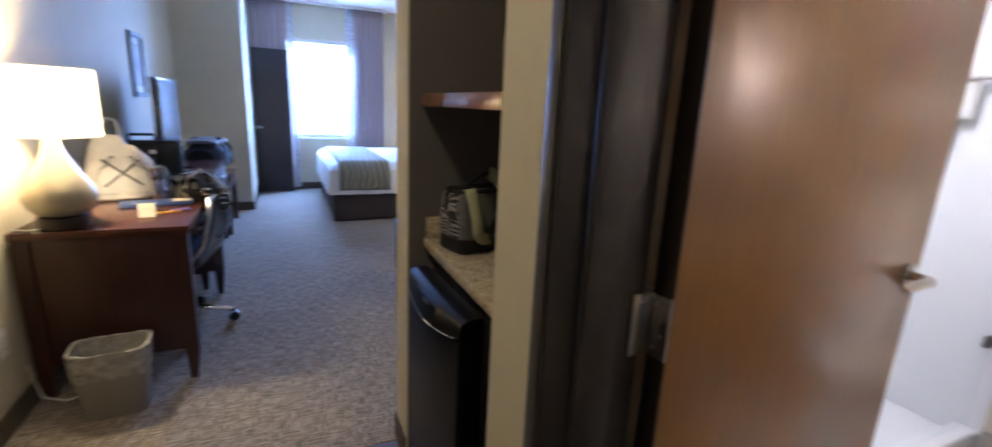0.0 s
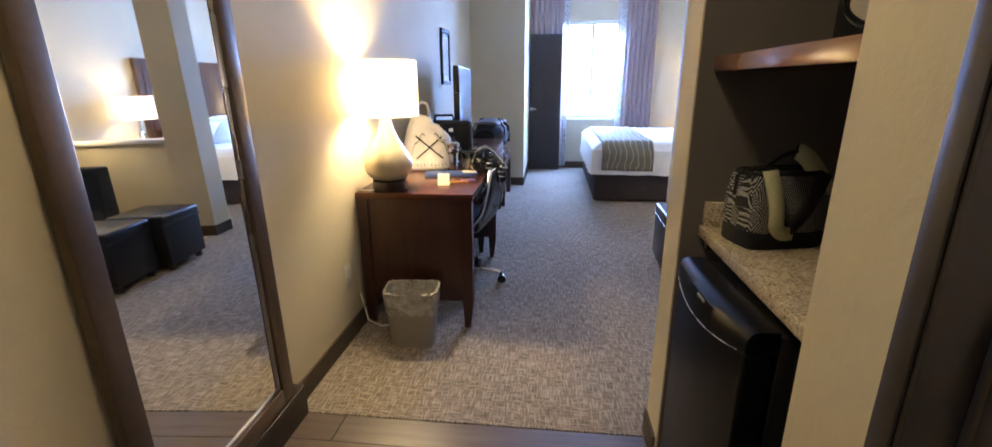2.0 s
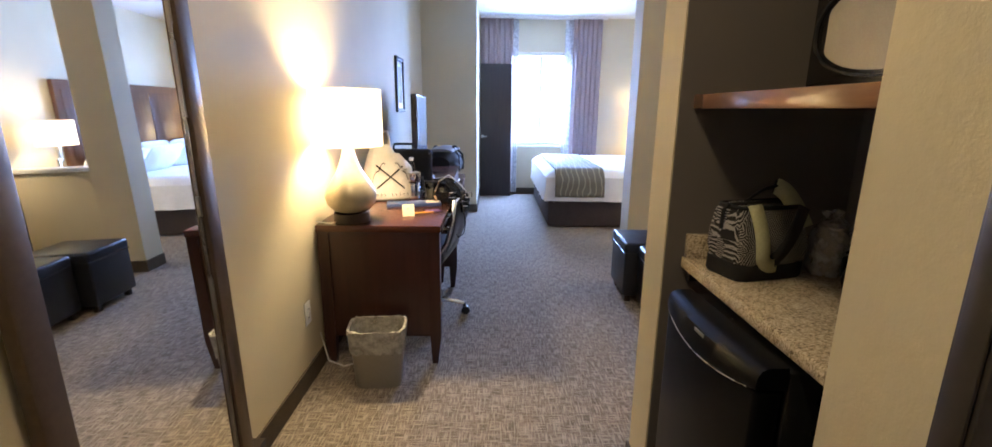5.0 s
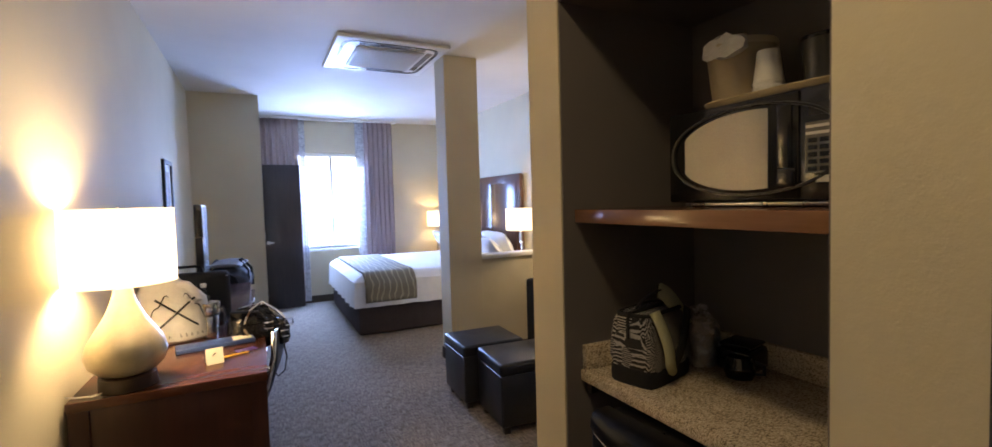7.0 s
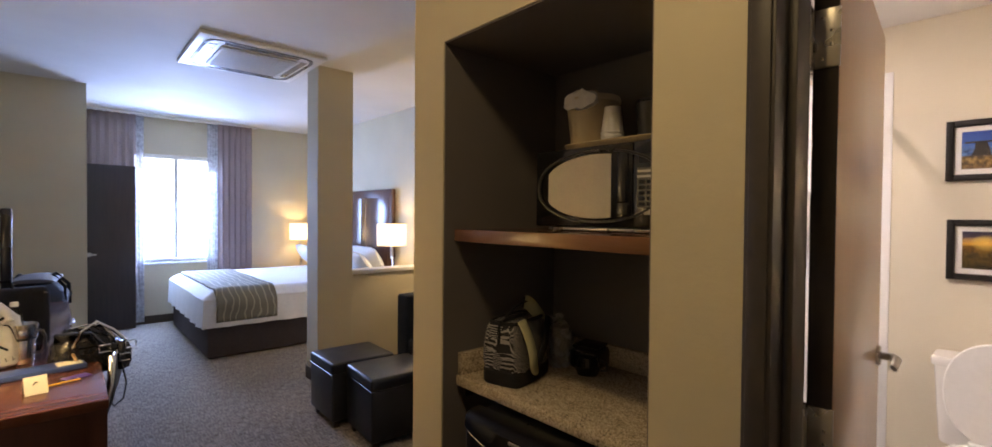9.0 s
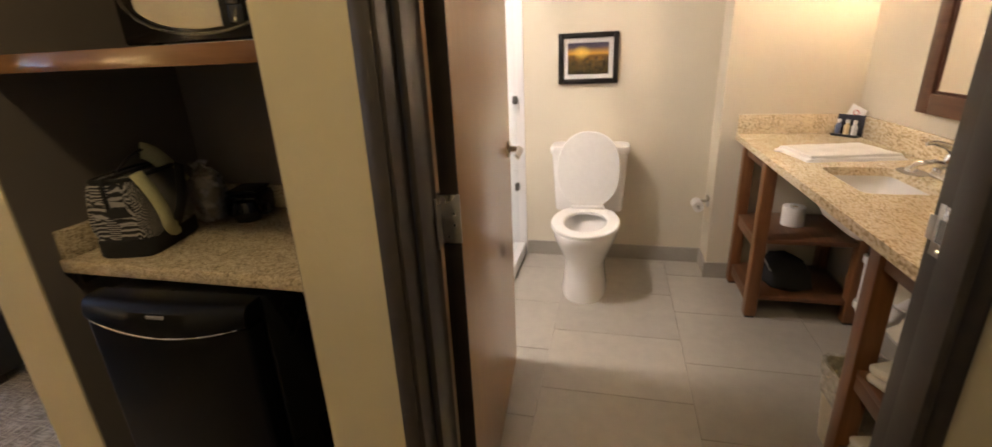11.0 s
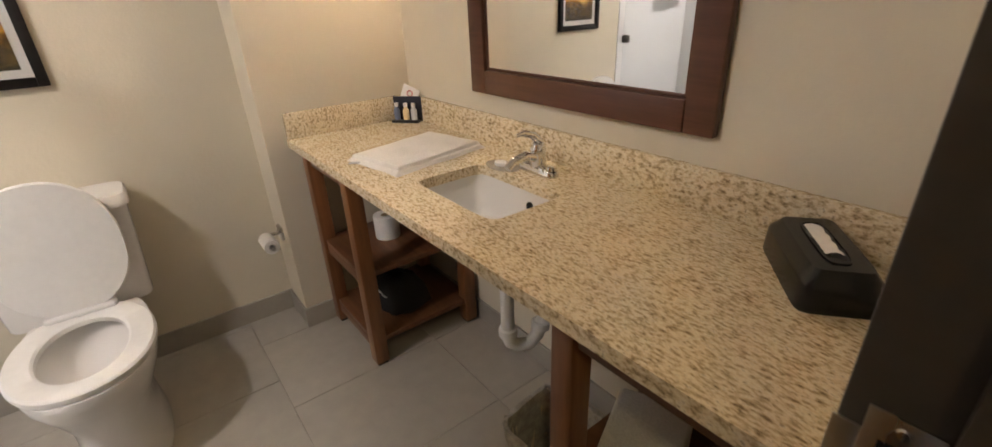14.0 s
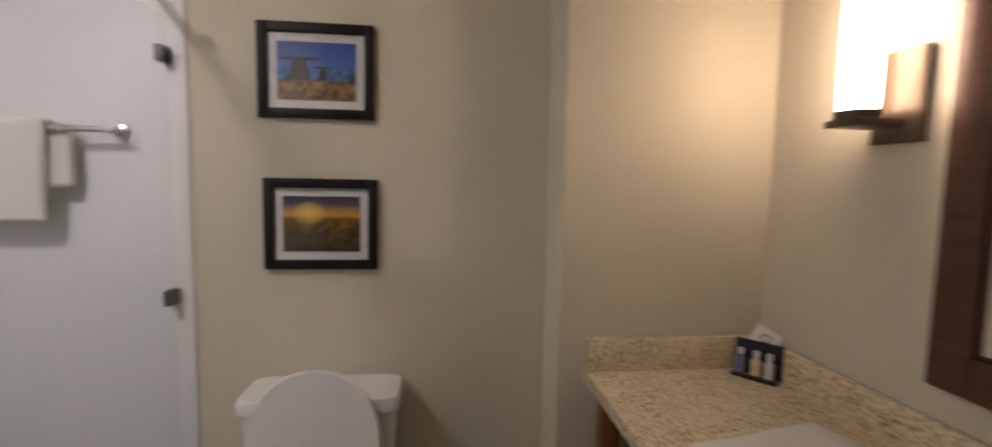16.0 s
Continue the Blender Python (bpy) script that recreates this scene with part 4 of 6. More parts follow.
def bed():
    t = thing("bed", "king bed with white linen and a patterned grey-green runner", "bed", pose(0, 0, 0))
    part("box_skirt", boxes((0.655, 5.855, 0.015, 2.54, 7.80, 0.36), bevel=0.02), plain("brown_bed_skirt", (0.055, 0.040, 0.038), 0.9, 0, 120, 0.2, 0.4, 0.003), t, "dark brown fabric bed skirt")
    x0, x1, y0, y1, zt = 0.62, 2.54, 5.82, 7.86, 0.675

    def cover(u, v):
        x, y = x0 + (x1 - x0) * u, y0 + (y1 - y0) * v
        e = min(x - x0, y - y0, y1 - y)
        z = zt - 0.09 * max(0, 1 - e / 0.16) ** 2 + 0.008 * noise.noise(Vector((x * 3, y * 3, 1)))
        return (x, y, z)

    def skirted(u, v):
        # top sheet with sides that hang down past the mattress
        a, b = -0.16 + 1.16 * u, -0.16 + 1.32 * v
        x, y, z = cover(max(0, a), min(1, max(0, b)))
        drop = max(0, -a, -b, b - 1) / 0.16
        fold = 0.012 * math.sin(22 * (x + y)) * drop
        return (x + (-0.02 - fold) * (a < 0) * drop, y + ((-0.02 - fold) if b < 0 else (0.02 + fold) if b > 1 else 0) * drop, z - 0.27 * drop)

    duvet = part("duvet", grid(bmesh.new(), 58, 66, skirted), LINEN, t, "white bed linen hanging over the sides")
    part("mattress", boxes((0.70, 5.90, 0.36, 2.54, 7.80, 0.60), bevel=0.05, seg=3), LINEN, t)

    def runner(u, v):
        a = -0.13 + 1.26 * v
        x, y, z = cover((0.72 + 0.56 * u - x0) / (x1 - x0), min(1, max(0, a)))
        drop = max(0, -a, a - 1) / 0.13
        return (x, y + ((-0.034) if a < 0 else 0.034 if a > 1 else 0) * min(1, drop * 4), z + 0.010 - 0.23 * drop)

    thicken(part("runner", grid(bmesh.new(), 20, 70, runner), RUNNER, t, "grey-green bed runner with a wavy pale line pattern"), 0.006)
    for y in (6.02, 6.72, 7.42):
        for dx, tilt in ((0.0, 62), (0.16, 50)):
            bm = bmesh.new()
            rings = []
            for i in range(9):
                u = -1 + 2 * i / 8
                k = math.sqrt(max(0.02, 1 - u ** 4))
                rings.append([(0.20 * math.cos(q) * (0.86 + 0.14 * k), 0.33 * u, 0.075 * k * math.sin(q)) for q in [2 * math.pi * n / 18 for n in range(18)]])
            loft(bm, lumpy(rings, int(y * 10), 0.004))
            bmesh.ops.transform(bm, matrix=pose(2.42 - dx, y, 0.86 - 0.03 * (dx > 0), 0, tilt, 0), verts=bm.verts)
            part("pillow", bm, LINEN, t, "plump white pillow")
    hb = part("headboard", boxes((2.552, 5.68, 0.30, 2.60, 7.92, 1.74), bevel=0.006), HEADWOOD, t, "dark wood panelled headboard")
    for y0p in (5.76, 6.46, 7.16):
        part("panel", boxes((2.544, y0p, 0.40, 2.552, y0p + 0.68, 1.64), bevel=0.003), HEADWOOD, hb)


HEADWOOD = wood("glossy_dark_headboard", (0.10, 0.050, 0.032), (0.16, 0.082, 0.054), 0.19, 2)
RUNNER, _nt, _b = shader("patterned_runner", 0.85)
_w = _nt.nodes.new("ShaderNodeTexWave")
_w.wave_type, _w.bands_direction = "BANDS", "X"
_w.inputs["Scale"].default_value, _w.inputs["Distortion"].default_value, _w.inputs["Detail"].default_value, _w.inputs["Detail Scale"].default_value = 5.0, 5.5, 1.0, 1.2
_nt.links.new(coords(_nt, (1, 0.5, 1)), _w.inputs["Vector"])
_c = ramp(_nt, _w.outputs["Fac"], [(0.86, (0.20, 0.18, 0.13)), (0.97, (0.42, 0.38, 0.27))])
_f = noise_tex(_nt, coords(_nt), 200, 3)
_nt.links.new(mix(_nt, 0.4, _c, ramp(_nt, _f, [(0.3, (0.6, 0.6, 0.6)), (0.7, (1.1, 1.1, 1.1))]), "MULTIPLY"), _b.inputs["Base Color"])
bump(_nt, _b, _f, 0.4, 0.002)
bed()


def nightstand(m, label, h=0.62, group=""):
    t = thing("nightstand", label, "nightstand", m, group)
    part("body", boxes((-0.22, -0.22, 0.08, 0.20, 0.22, h - 0.03), bevel=0.003), CHERRYV, t)
    part("top", boxes((-0.24, -0.24, h - 0.03, 0.22, 0.24, h), bevel=0.004), CHERRY, t)
    dr = part("drawer", boxes((-0.236, -0.20, h - 0.20, -0.22, 0.20, h - 0.05), bevel=0.003), CHERRYV, t)
    part("pull", tube(bmesh.new(), [(-0.236, -0.06, h - 0.12), (-0.255, -0.06, h - 0.12), (-0.255, 0.06, h - 0.12), (-0.236, 0.06, h - 0.12)], 0.005), NICKEL, dr)
    for x in (-0.20, 0.15):
        for y in (-0.20, 0.16):
            part("leg", boxes((x, y, 0, x + 0.04, y + 0.04, 0.08)), CHERRYV, t)
    return t


def bedside_lamp(m, label, r=0.16):
    t = thing("bedside_lamp", label, "lamp", m, "bedside lamps")
    part("foot", boxes((-0.07, -0.07, 0, 0.07, 0.07, 0.018), bevel=0.004), NICKEL, t)
    part("stem", boxes((-0.012, -0.045, 0.018, 0.012, -0.021, 0.30), (-0.012, -0.021, 0.276, 0.012, 0.012, 0.30), (-0.012, -0.012, 0.30, 0.012, 0.012, 0.46), bevel=0.002), NICKEL, t, "angled satin nickel stem")
    sh = part("shade", lathe(bmesh.new(), [(r, 0.425), (r, 0.665)], 40), SHADE, t, "cream drum shade lit from inside")
    thicken(sh, 0.0016)
    part("spider", tube(bmesh.new(), [(-r, 0, 0.455), (r, 0, 0.455)], 0.002, 6), NICKEL, sh)
    return t


nightstand(pose(2.38, 5.36, 0), "dark cherry nightstand beside the bed behind the half wall", 0.66, "nightstands")
nightstand(pose(2.34, 7.89 - 0.0, 0), "dark cherry nightstand beside the bed near the window wall", 0.62, "nightstands").scale = (1, 0.9, 1)
bedside_lamp(pose(2.36, 5.34, 0.66), "nickel bedside lamp with cream drum shade, lit")
bedside_lamp(pose(2.27, 7.90, 0.62), "nickel bedside lamp with cream drum shade, lit", 0.145)


def curtain(name, x0, x1, y, z0, z1, material, label, folds, depth, seed):
    rnd = random.Random(seed)
    ph = [rnd.uniform(-0.6, 0.6) for _ in range(40)]

    def f(u, v):
        a = u * folds * 2 * math.pi
        k = ph[int(u * folds) % 40]
        sway = 0.55 + 0.45 * (1 - v)
        return (x0 + (x1 - x0) * u + 0.012 * math.sin(a * 2 + k) * sway, y + depth * sway * math.sin(a + 0.5 * k * (1 - v)), z0 + (z1 - z0) * v)

    ob = single(name, grid(bmesh.new(), folds * 10, 14, f), material, label, "curtain")
    thicken(ob, 0.003)
    return ob


DRAPE = plain("mauve_taupe_drape", (0.40, 0.32, 0.31), 0.75, 0, 70, 0.10, 0.3, 0.002)
SHEER = film_plastic("white_sheer_voile", (0.85, 0.87, 0.90), 0.45)
curtain("curtain", -0.18, 0.30, NY - 0.10, 0.04, 2.645, DRAPE, "pleated mauve taupe curtain drawn aside from the window", 6, 0.035, 1)
curtain("curtain", 1.20, 1.63, NY - 0.10, 0.04, 2.645, DRAPE, "pleated mauve taupe curtain hanging behind the bed", 6, 0.035, 2)
curtain("sheer_curtain", 0.25, 0.385, NY - 0.045, 0.04, 2.645, SHEER, "thin white sheer curtain beside the window", 4, 0.014, 3)
curtain("sheer_curtain", 1.09, 1.22, NY - 0.045, 0.04, 2.645, SHEER, "thin white sheer curtain beside the window", 4, 0.014, 4)
ct = structure("trim_curtain_track", boxes((-0.19, NY - 0.13, 2.645, 1.70, NY - 0.03, CZ), bevel=0.003), WHITEPLASTIC, "white curtain track under the ceiling")


def closet_door():
    d = tagged(thing("door_2", "dark espresso wood closet door standing open beside the curtain", "door", pose(-0.185, 7.86, 0, 0, 0, 3)), kind="structure")
    part("leaf", boxes((0.0, 0.0, 0.012, 0.47, 0.04, 1.99), bevel=0.002), ESPRESSO, d)
    for z in (0.25, 1.02, 1.80):
        part("hinge", boxes((-0.012, -0.006, z - 0.05, 0.004, 0.002, z + 0.05), bevel=0.001), NICKEL, d)
    hd = part("handle", lathe(bmesh.new(), [(0, 0), (0.026, 0), (0.026, 0.008), (0.01, 0.01), (0.01, 0.04), (0, 0.04)], 20, pose(0.035, 0.0, 0.93, 90)), NICKEL, d)
    part("lever", tube(bmesh.new(), [(0.035, -0.04, 0.93), (0.10, -0.042, 0.93)], 0.008, 10), NICKEL, hd)


closet_door()


def ac_cassette():
    t = thing("air_conditioner", "white square ceiling air conditioning cassette", "air conditioner", pose(0.755, 4.76, CZ))
    part("panel", boxes((-0.44, -0.44, -0.028, 0.44, 0.44, 0.0), bevel=0.010, seg=3), WHITEPLASTIC, t)
    bm = bmesh.new()
    n = 48
    rings = []
    for k, z in ((0.36, -0.029), (0.385, -0.033), (0.385, -0.029)):
        rings.append(oval(0, 0, z, k, k, n, 8))
    loft(bm, rings, False)
    part("trim_ring", bm, BLACKPLASTIC, t, "dark line round the grille")
    g = part("grille", boxes((-0.27, -0.27, -0.042, 0.27, 0.27, -0.028), bevel=0.006), GRILLE, t)
    for k in range(17):
        part("slat", boxes((-0.25, -0.245 + 0.03 * k, -0.047, 0.25, -0.233 + 0.03 * k, -0.042)), GRILLE, g, smooth=False)
    for m in range(4):
        part("outlet", boxes((-0.26, 0.295, -0.0305, 0.26, 0.345, -0.028)) if m == 0 else boxes((-0.26, -0.345, -0.0305, 0.26, -0.295, -0.028)) if m == 1 else boxes((0.295, -0.26, -0.0305, 0.345, 0.26, -0.028)) if m == 2 else boxes((-0.345, -0.26, -0.0305, -0.295, 0.26, -0.028)), BLACKPLASTIC, t)


GRILLE = plain("pale_grille_plastic", (0.60, 0.59, 0.56), 0.5)
ac_cassette()


def ottoman(m, label):
    t = thing("ottoman", label, "ottoman", m, "leather ottomans")
    part("body", boxes((-0.225, -0.205, 0.05, 0.225, 0.205, 0.37), bevel=0.012, seg=3), BLACKLEATHER, t)
    part("cushion", boxes((-0.23, -0.21, 0.36, 0.23, 0.21, 0.44), bevel=0.022, seg=4), BLACKLEATHER, t)
    part("piping", tube(bmesh.new(), [(-0.228, -0.208, 0.365), (0.228, -0.208, 0.365), (0.228, 0.208, 0.365), (-0.228, 0.208, 0.365), (-0.228, -0.208, 0.365)], 0.005, 6), BLACKLEATHER, t)
    for x in (-0.20, 0.16):
        for y in (-0.18, 0.14):
            part("foot", boxes((x, y, 0, x + 0.04, y + 0.04, 0.05), bevel=0.003), ESPRESSO, t)
    return t


ottoman(pose(1.175, 3.82, 0, 0, 0, -2), "black leather cube ottoman on the carpet")
ottoman(pose(1.235, 3.365, 0, 0, 0, -4), "black leather cube ottoman on the carpet")


def sofa():
    t = thing("sofa", "charcoal fabric two-seat sofa against the wall", "sofa", pose(1.70, 2.28, 0))
    D, L = 0.90, 1.82
    part("frame", boxes((0.03, 0.02, 0.07, D, L - 0.02, 0.28), bevel=0.012), DARKFABRIC, t)
    part("back", boxes((D - 0.20, 0.0, 0.28, D, L, 0.82), bevel=0.03, seg=3), DARKFABRIC, t)
    for y in (0.0, L - 0.15):
        part("arm", boxes((0.0, y, 0.07, D - 0.20, y + 0.15, 0.77), bevel=0.025, seg=3), DARKFABRIC, t)
    for k in range(2):
        y = 0.155 + k * 0.757
        part("seat_cushion", boxes((0.0, y, 0.28, D - 0.20, y + 0.75, 0.43), bevel=0.035, seg=4), DARKFABRIC, t)
    for x in (0.05, D - 0.10):
        for y in (0.04, L - 0.09):
            part("foot", boxes((x, y, 0, x + 0.05, y + 0.05, 0.07)), ESPRESSO, t)


sofa()
cu = single("throw_pillow", loft(bmesh.new(), [[(0.06 * math.sqrt(max(0.03, 1 - u ** 4)) * math.sin(q), 0.20 * math.cos(q) * (0.88 + 0.12 * math.sqrt(max(0, 1 - u ** 4))), 0.20 * u) for q in [2 * math.pi * n / 20 for n in range(20)]] for u in [-1 + i / 4 for i in range(9)]]), plain("olive_patterned_cushion", (0.20, 0.18, 0.10), 0.9, 0, 40, 0.35), "olive green throw pillow leaning on the sofa back", "pillow", pose(2.33, 3.72, 0.62, 0, -14, 0))


def floor_lamp():
    t = thing("floor_lamp", "lit floor lamp with two square bronze posts and drum shade", "lamp", pose(2.42, 4.32, 0))
    part("base", boxes((-0.11, -0.14, 0, 0.11, 0.14, 0.025), bevel=0.004), BRONZE, t)
    for y in (-0.09, 0.09):
        part("post", boxes((-0.014, y - 0.014, 0.025, 0.014, y + 0.014, 1.13), bevel=0.002), BRONZE, t)
    part("crossbar", boxes((-0.014, -0.104, 1.13, 0.014, 0.104, 1.158), bevel=0.002), BRONZE, t)
    part("stem", tube(bmesh.new(), [(0, 0, 1.158), (0, 0, 1.26)], 0.01, 12), BRONZE, t)
    sh = part("shade", lathe(bmesh.new(), [(0.17, 1.21), (0.17, 1.48)], 44), SHADE, t, "cream drum shade lit from inside")
    thicken(sh, 0.0016)
    part("spider", tube(bmesh.new(), [(-0.17, 0, 1.24), (0.17, 0, 1.24)], 0.002, 6), BRONZE, sh)


floor_lamp()


def outlet(m, label):
    t = thing("wall_outlet", label, "outlet", m)
    part("plate", boxes((-0.036, -0.005, -0.058, 0.036, 0, 0.058), bevel=0.003), WHITEPLASTIC, t)
    for z in (-0.022, 0.022):
        s = part("socket", boxes((-0.016, -0.007, z - 0.014, 0.016, -0.005, z + 0.014), bevel=0.001), WHITEPLASTIC, t)
        part("slots", boxes((-0.008, -0.0075, z - 0.005, -0.005, -0.007, z + 0.005), (0.005, -0.0075, z - 0.005, 0.008, -0.007, z + 0.005)), BLACKPLASTIC, s)


outlet(pose(WX, 2.60, 0.36, 0, 0, 90), "white double power outlet on the beige wall")
single("power_cord", tube(bmesh.new(), [(WX + 0.01, 2.72, 0.20), (WX + 0.05, 2.70, 0.05), (WX + 0.12, 2.72, 0.006), (WX + 0.22, 2.78, 0.006), (WX + 0.30, 2.80, 0.02)], 0.004, 8), WHITEPLASTIC, "white power cord trailing on the carpet", "cord")


# ---- niche ----
def niche_counter():
    t = thing("kitchenette_counter", "speckled granite counter with upstand in the niche", "counter", pose(0, 0, 0))
    part("slab", boxes((0.598, 1.106, 0.868, 1.084, 1.834, 0.902), bevel=0.004), NICHEGRANITE, t)
    part("back_upstand", boxes((1.062, 1.106, 0.902, 1.084, 1.812, 0.975), bevel=0.002), NICHEGRANITE, t)
    part("side_upstand", boxes((0.606, 1.812, 0.902, 1.084, 1.834, 0.975), bevel=0.002), NICHEGRANITE, t)
    for y in (1.106, 1.81):
        part("cleat", boxes((0.62, y, 0.83, 1.06, y + 0.024, 0.868)), ESPRESSO, t)


niche_counter()
SHELFWOOD = wood("cherry_niche_shelf", (0.085, 0.030, 0.016), (0.15, 0.060, 0.032), 0.13, 1)
ns = thing("niche_shelf", "glossy cherry wood shelf under the microwave", "shelf", pose(0, 0, 0))
part("board", boxes((0.594, 1.106, 1.345, 1.084, 1.834, 1.383), bevel=0.002), SHELFWOOD, ns)
# paler than the board: the lamp's reflection on the edge is painted in
part("front_edge", boxes((0.588, 1.106, 1.3445, 0.594, 1.834, 1.3835), bevel=0.002), wood("lamplit_cherry_edge", (0.19, 0.090, 0.046), (0.27, 0.14, 0.076), 0.13, 1), ns, "glossy front edge, its lamp reflection put into a paler colour")


FRIDGEBADGE = plain("grey_badge", (0.25, 0.25, 0.25), 0.5)
FRIDGEBLACK = plain("black_fridge_door", (0.004, 0.004, 0.005), 0.34, 0, 60, 0.1, 0.05, 0.0003, 0.16)


def fridge():
    t = thing("mini_fridge", "black under-counter mini fridge with curved handle", "refrigerator", pose(0.530, 1.250, 0, 0, 0, 3))
    part("cabinet", boxes((0.065, 0.0, 0.02, 0.52, 0.42, 0.845), bevel=0.006), BLACKPLASTIC, t)
    d = part("door", boxes((0.0, 0.0, 0.05, 0.058, 0.42, 0.806), bevel=0.010, seg=3), FRIDGEBLACK, t)
    rings, lip = [], []
    for k in range(21):
        y, s = 0.42 * k / 20, math.sin(math.pi * k / 20) ** 0.8
        b, dz = 0.022 * s, 0.030 * s
        rings.append([(0.062, y, 0.856), (0.022, y, 0.856), (0.008 - 0.2 * b, y, 0.850), (0.001 - 0.6 * b, y, 0.838), (-0.002 - b, y, 0.816 - dz), (-0.001 - b, y, 0.812 - dz), (0.004, y, 0.808 - 0.5 * dz), (0.062, y, 0.808)])
        lip.append((-0.0025 - b, y, 0.8135 - dz))
    cap = part("door_cap", loft(bmesh.new(), rings), FRIDGEBLACK, d, "glossy curved handle lip across the door top")
    # nickel line that draws the bright highlight along the black lip
    part("lip_highlight", tube(bmesh.new(), lip[1:-1], 0.0013, 8), NICKEL, cap)
    part("badge", boxes((-0.016, 0.188, 0.826, -0.011, 0.232, 0.834), bevel=0.001), FRIDGEBADGE, d)
    for x in (0.10, 0.46):
        for y in (0.04, 0.38):
            part("foot", lathe(bmesh.new(), [(0.018, 0), (0.018, 0.02), (0, 0.02)], 12, pose(x, y, 0)), BLACKPLASTIC, t)


fridge()


def microwave():
    t = thing("microwave", "black microwave oven with oval front trim on the niche shelf", "microwave", pose(0.79, 1.185, 1.383))
    W, H, D = 0.475, 0.255, 0.285
    part("case", boxes((0.02, 0, 0.012, D, W, H), bevel=0.006), BLACKPLASTIC, t)
    d = part("door", boxes((0.0, 0.115, 0.014, 0.02, W, H - 0.002), bevel=0.006), BLACKGLOSS, t)

    def egg(x, k, n=64):
        return [(x, 0.240 + 0.222 * k * math.cos(a), 0.134 + 0.106 * k * math.copysign(abs(math.sin(a)) ** 0.85, math.sin(a))) for a in [2 * math.pi * q / n for q in range(n)]]

    part("oval_trim", loft(bmesh.new(), [egg(-0.0005, 1.01), egg(-0.005, 1.0), egg(-0.005, 0.965), egg(-0.0005, 0.955)], False), BLACKPLASTIC, t)
    pane = [(0, min(q[1], 0.418), q[2]) for q in egg(0, 0.88) if q[1] > 0.170]
    pane = [q for q in pane if q[2] < 0.134] + [q for q in pane if q[2] >= 0.134]
    part("window", loft(bmesh.new(), [[(x, y, z) for _, y, z in pane] for x in (-0.0006, -0.0022)]), MWWINDOW, d, "reflective grey oven window")
    part("handle", boxes((-0.007, 0.118, 0.045, 0.0, 0.160, 0.085), (-0.0045, 0.128, 0.086, 0.0, 0.162, 0.226), bevel=0.002), BLACKGLOSS, d)
    p = part("control_panel", boxes((0.0, 0.0, 0.014, 0.02, 0.113, H - 0.002), bevel=0.004), BLACKGLOSS, t)
    part("display", boxes((-0.0008, 0.035, 0.192, 0.0, 0.095, 0.216)), BLACKPLASTIC, p)
    part("key_plate", boxes((-0.0008, 0.026, 0.072, 0.0, 0.100, 0.178)), KEYGREY, p, "grey keypad plate")
    for z0 in (0.152, 0.166):
        part("key", boxes((-0.0016, 0.027, z0, -0.0008, 0.099, z0 + 0.006)), KEYPALE, p)
    for r in range(5):
        for c in range(3):
            z0, y0 = 0.076 + r * 0.0148, 0.029 + c * 0.0235
            part("key", boxes((-0.0018, y0, z0, -0.0008, y0 + 0.0185, z0 + 0.0095), bevel=0.0003, seg=1), BLACKGLOSS, p)
    part("open_button", boxes((-0.0025, 0.048, 0.052, 0.0, 0.078, 0.067), bevel=0.001), KEYPALE, p)
    part("sill_trim", boxes((-0.004, 0.03, 0.004, 0.02, W - 0.06, 0.012), bevel=0.002), NICKEL, t)
    for x in (0.04, D - 0.04):
        for y in (0.05, W - 0.05):
            part("foot", lathe(bmesh.new(), [(0.012, 0), (0.012, 0.012), (0, 0.012)], 12, pose(x, y, 0)), BLACKPLASTIC, t)


MWWINDOW = plain("grey_reflective_window", (0.40, 0.38, 0.34), 0.48, 0.7, 300, 0.08, 0.05, 0.0003)
KEYGREY = plain("grey_key_plate", (0.11, 0.105, 0.09), 0.4)
KEYPALE = plain("pale_key", (0.62, 0.60, 0.54), 0.4)
microwave()

TAN = plain("tan_plastic", (0.42, 0.34, 0.22), 0.4, 0, 40, 0.05)
MZ = 1.383 + 0.255
tr = thing("serving_tray", "tan plastic tray on top of the microwave", "tray", pose(0.925, 1.40, MZ))
part("plate", loft(bmesh.new(), [oval(0, 0, z, 0.125 * k, 0.185 * k, 40, 5) for z, k in ((0, 0.93), (0.004, 0.96), (0.014, 1.0), (0.016, 0.99), (0.006, 0.95), (0.004, 0.92))]), TAN, tr)
ib = thing("ice_bucket", "tan ice bucket with lid and plastic liner on the tray", "bucket", pose(0.93, 1.54, MZ + 0.007))
part("body", lathe(bmesh.new(), [(0, 0), (0.066, 0), (0.068, 0.004), (0.084, 0.150), (0.086, 0.158), (0, 0.158)], 36), TAN, ib)
part("lid", lathe(bmesh.new(), [(0.090, 0.150), (0.091, 0.158), (0.088, 0.168), (0.03, 0.176), (0, 0.177)], 36), plain("cream_lid_plastic", (0.58, 0.50, 0.36), 0.4), ib, "cream lid")
part("lid_knob", lathe(bmesh.new(), [(0.016, 0.176), (0.02, 0.19), (0.014, 0.196), (0, 0.197)], 18), TAN, ib)
part("liner", loft(bmesh.new(), lumpy([[(-0.090 - d, -0.015 + 0.06 * math.cos(a), 0.15 + 0.03 * math.sin(a)) for a in [2 * math.pi * q / 14 for q in range(14)]] for d in (-0.02, -0.004, 0.004)], 2, 0.006)), BAGFILM, ib, "white liner gathered over the rim")
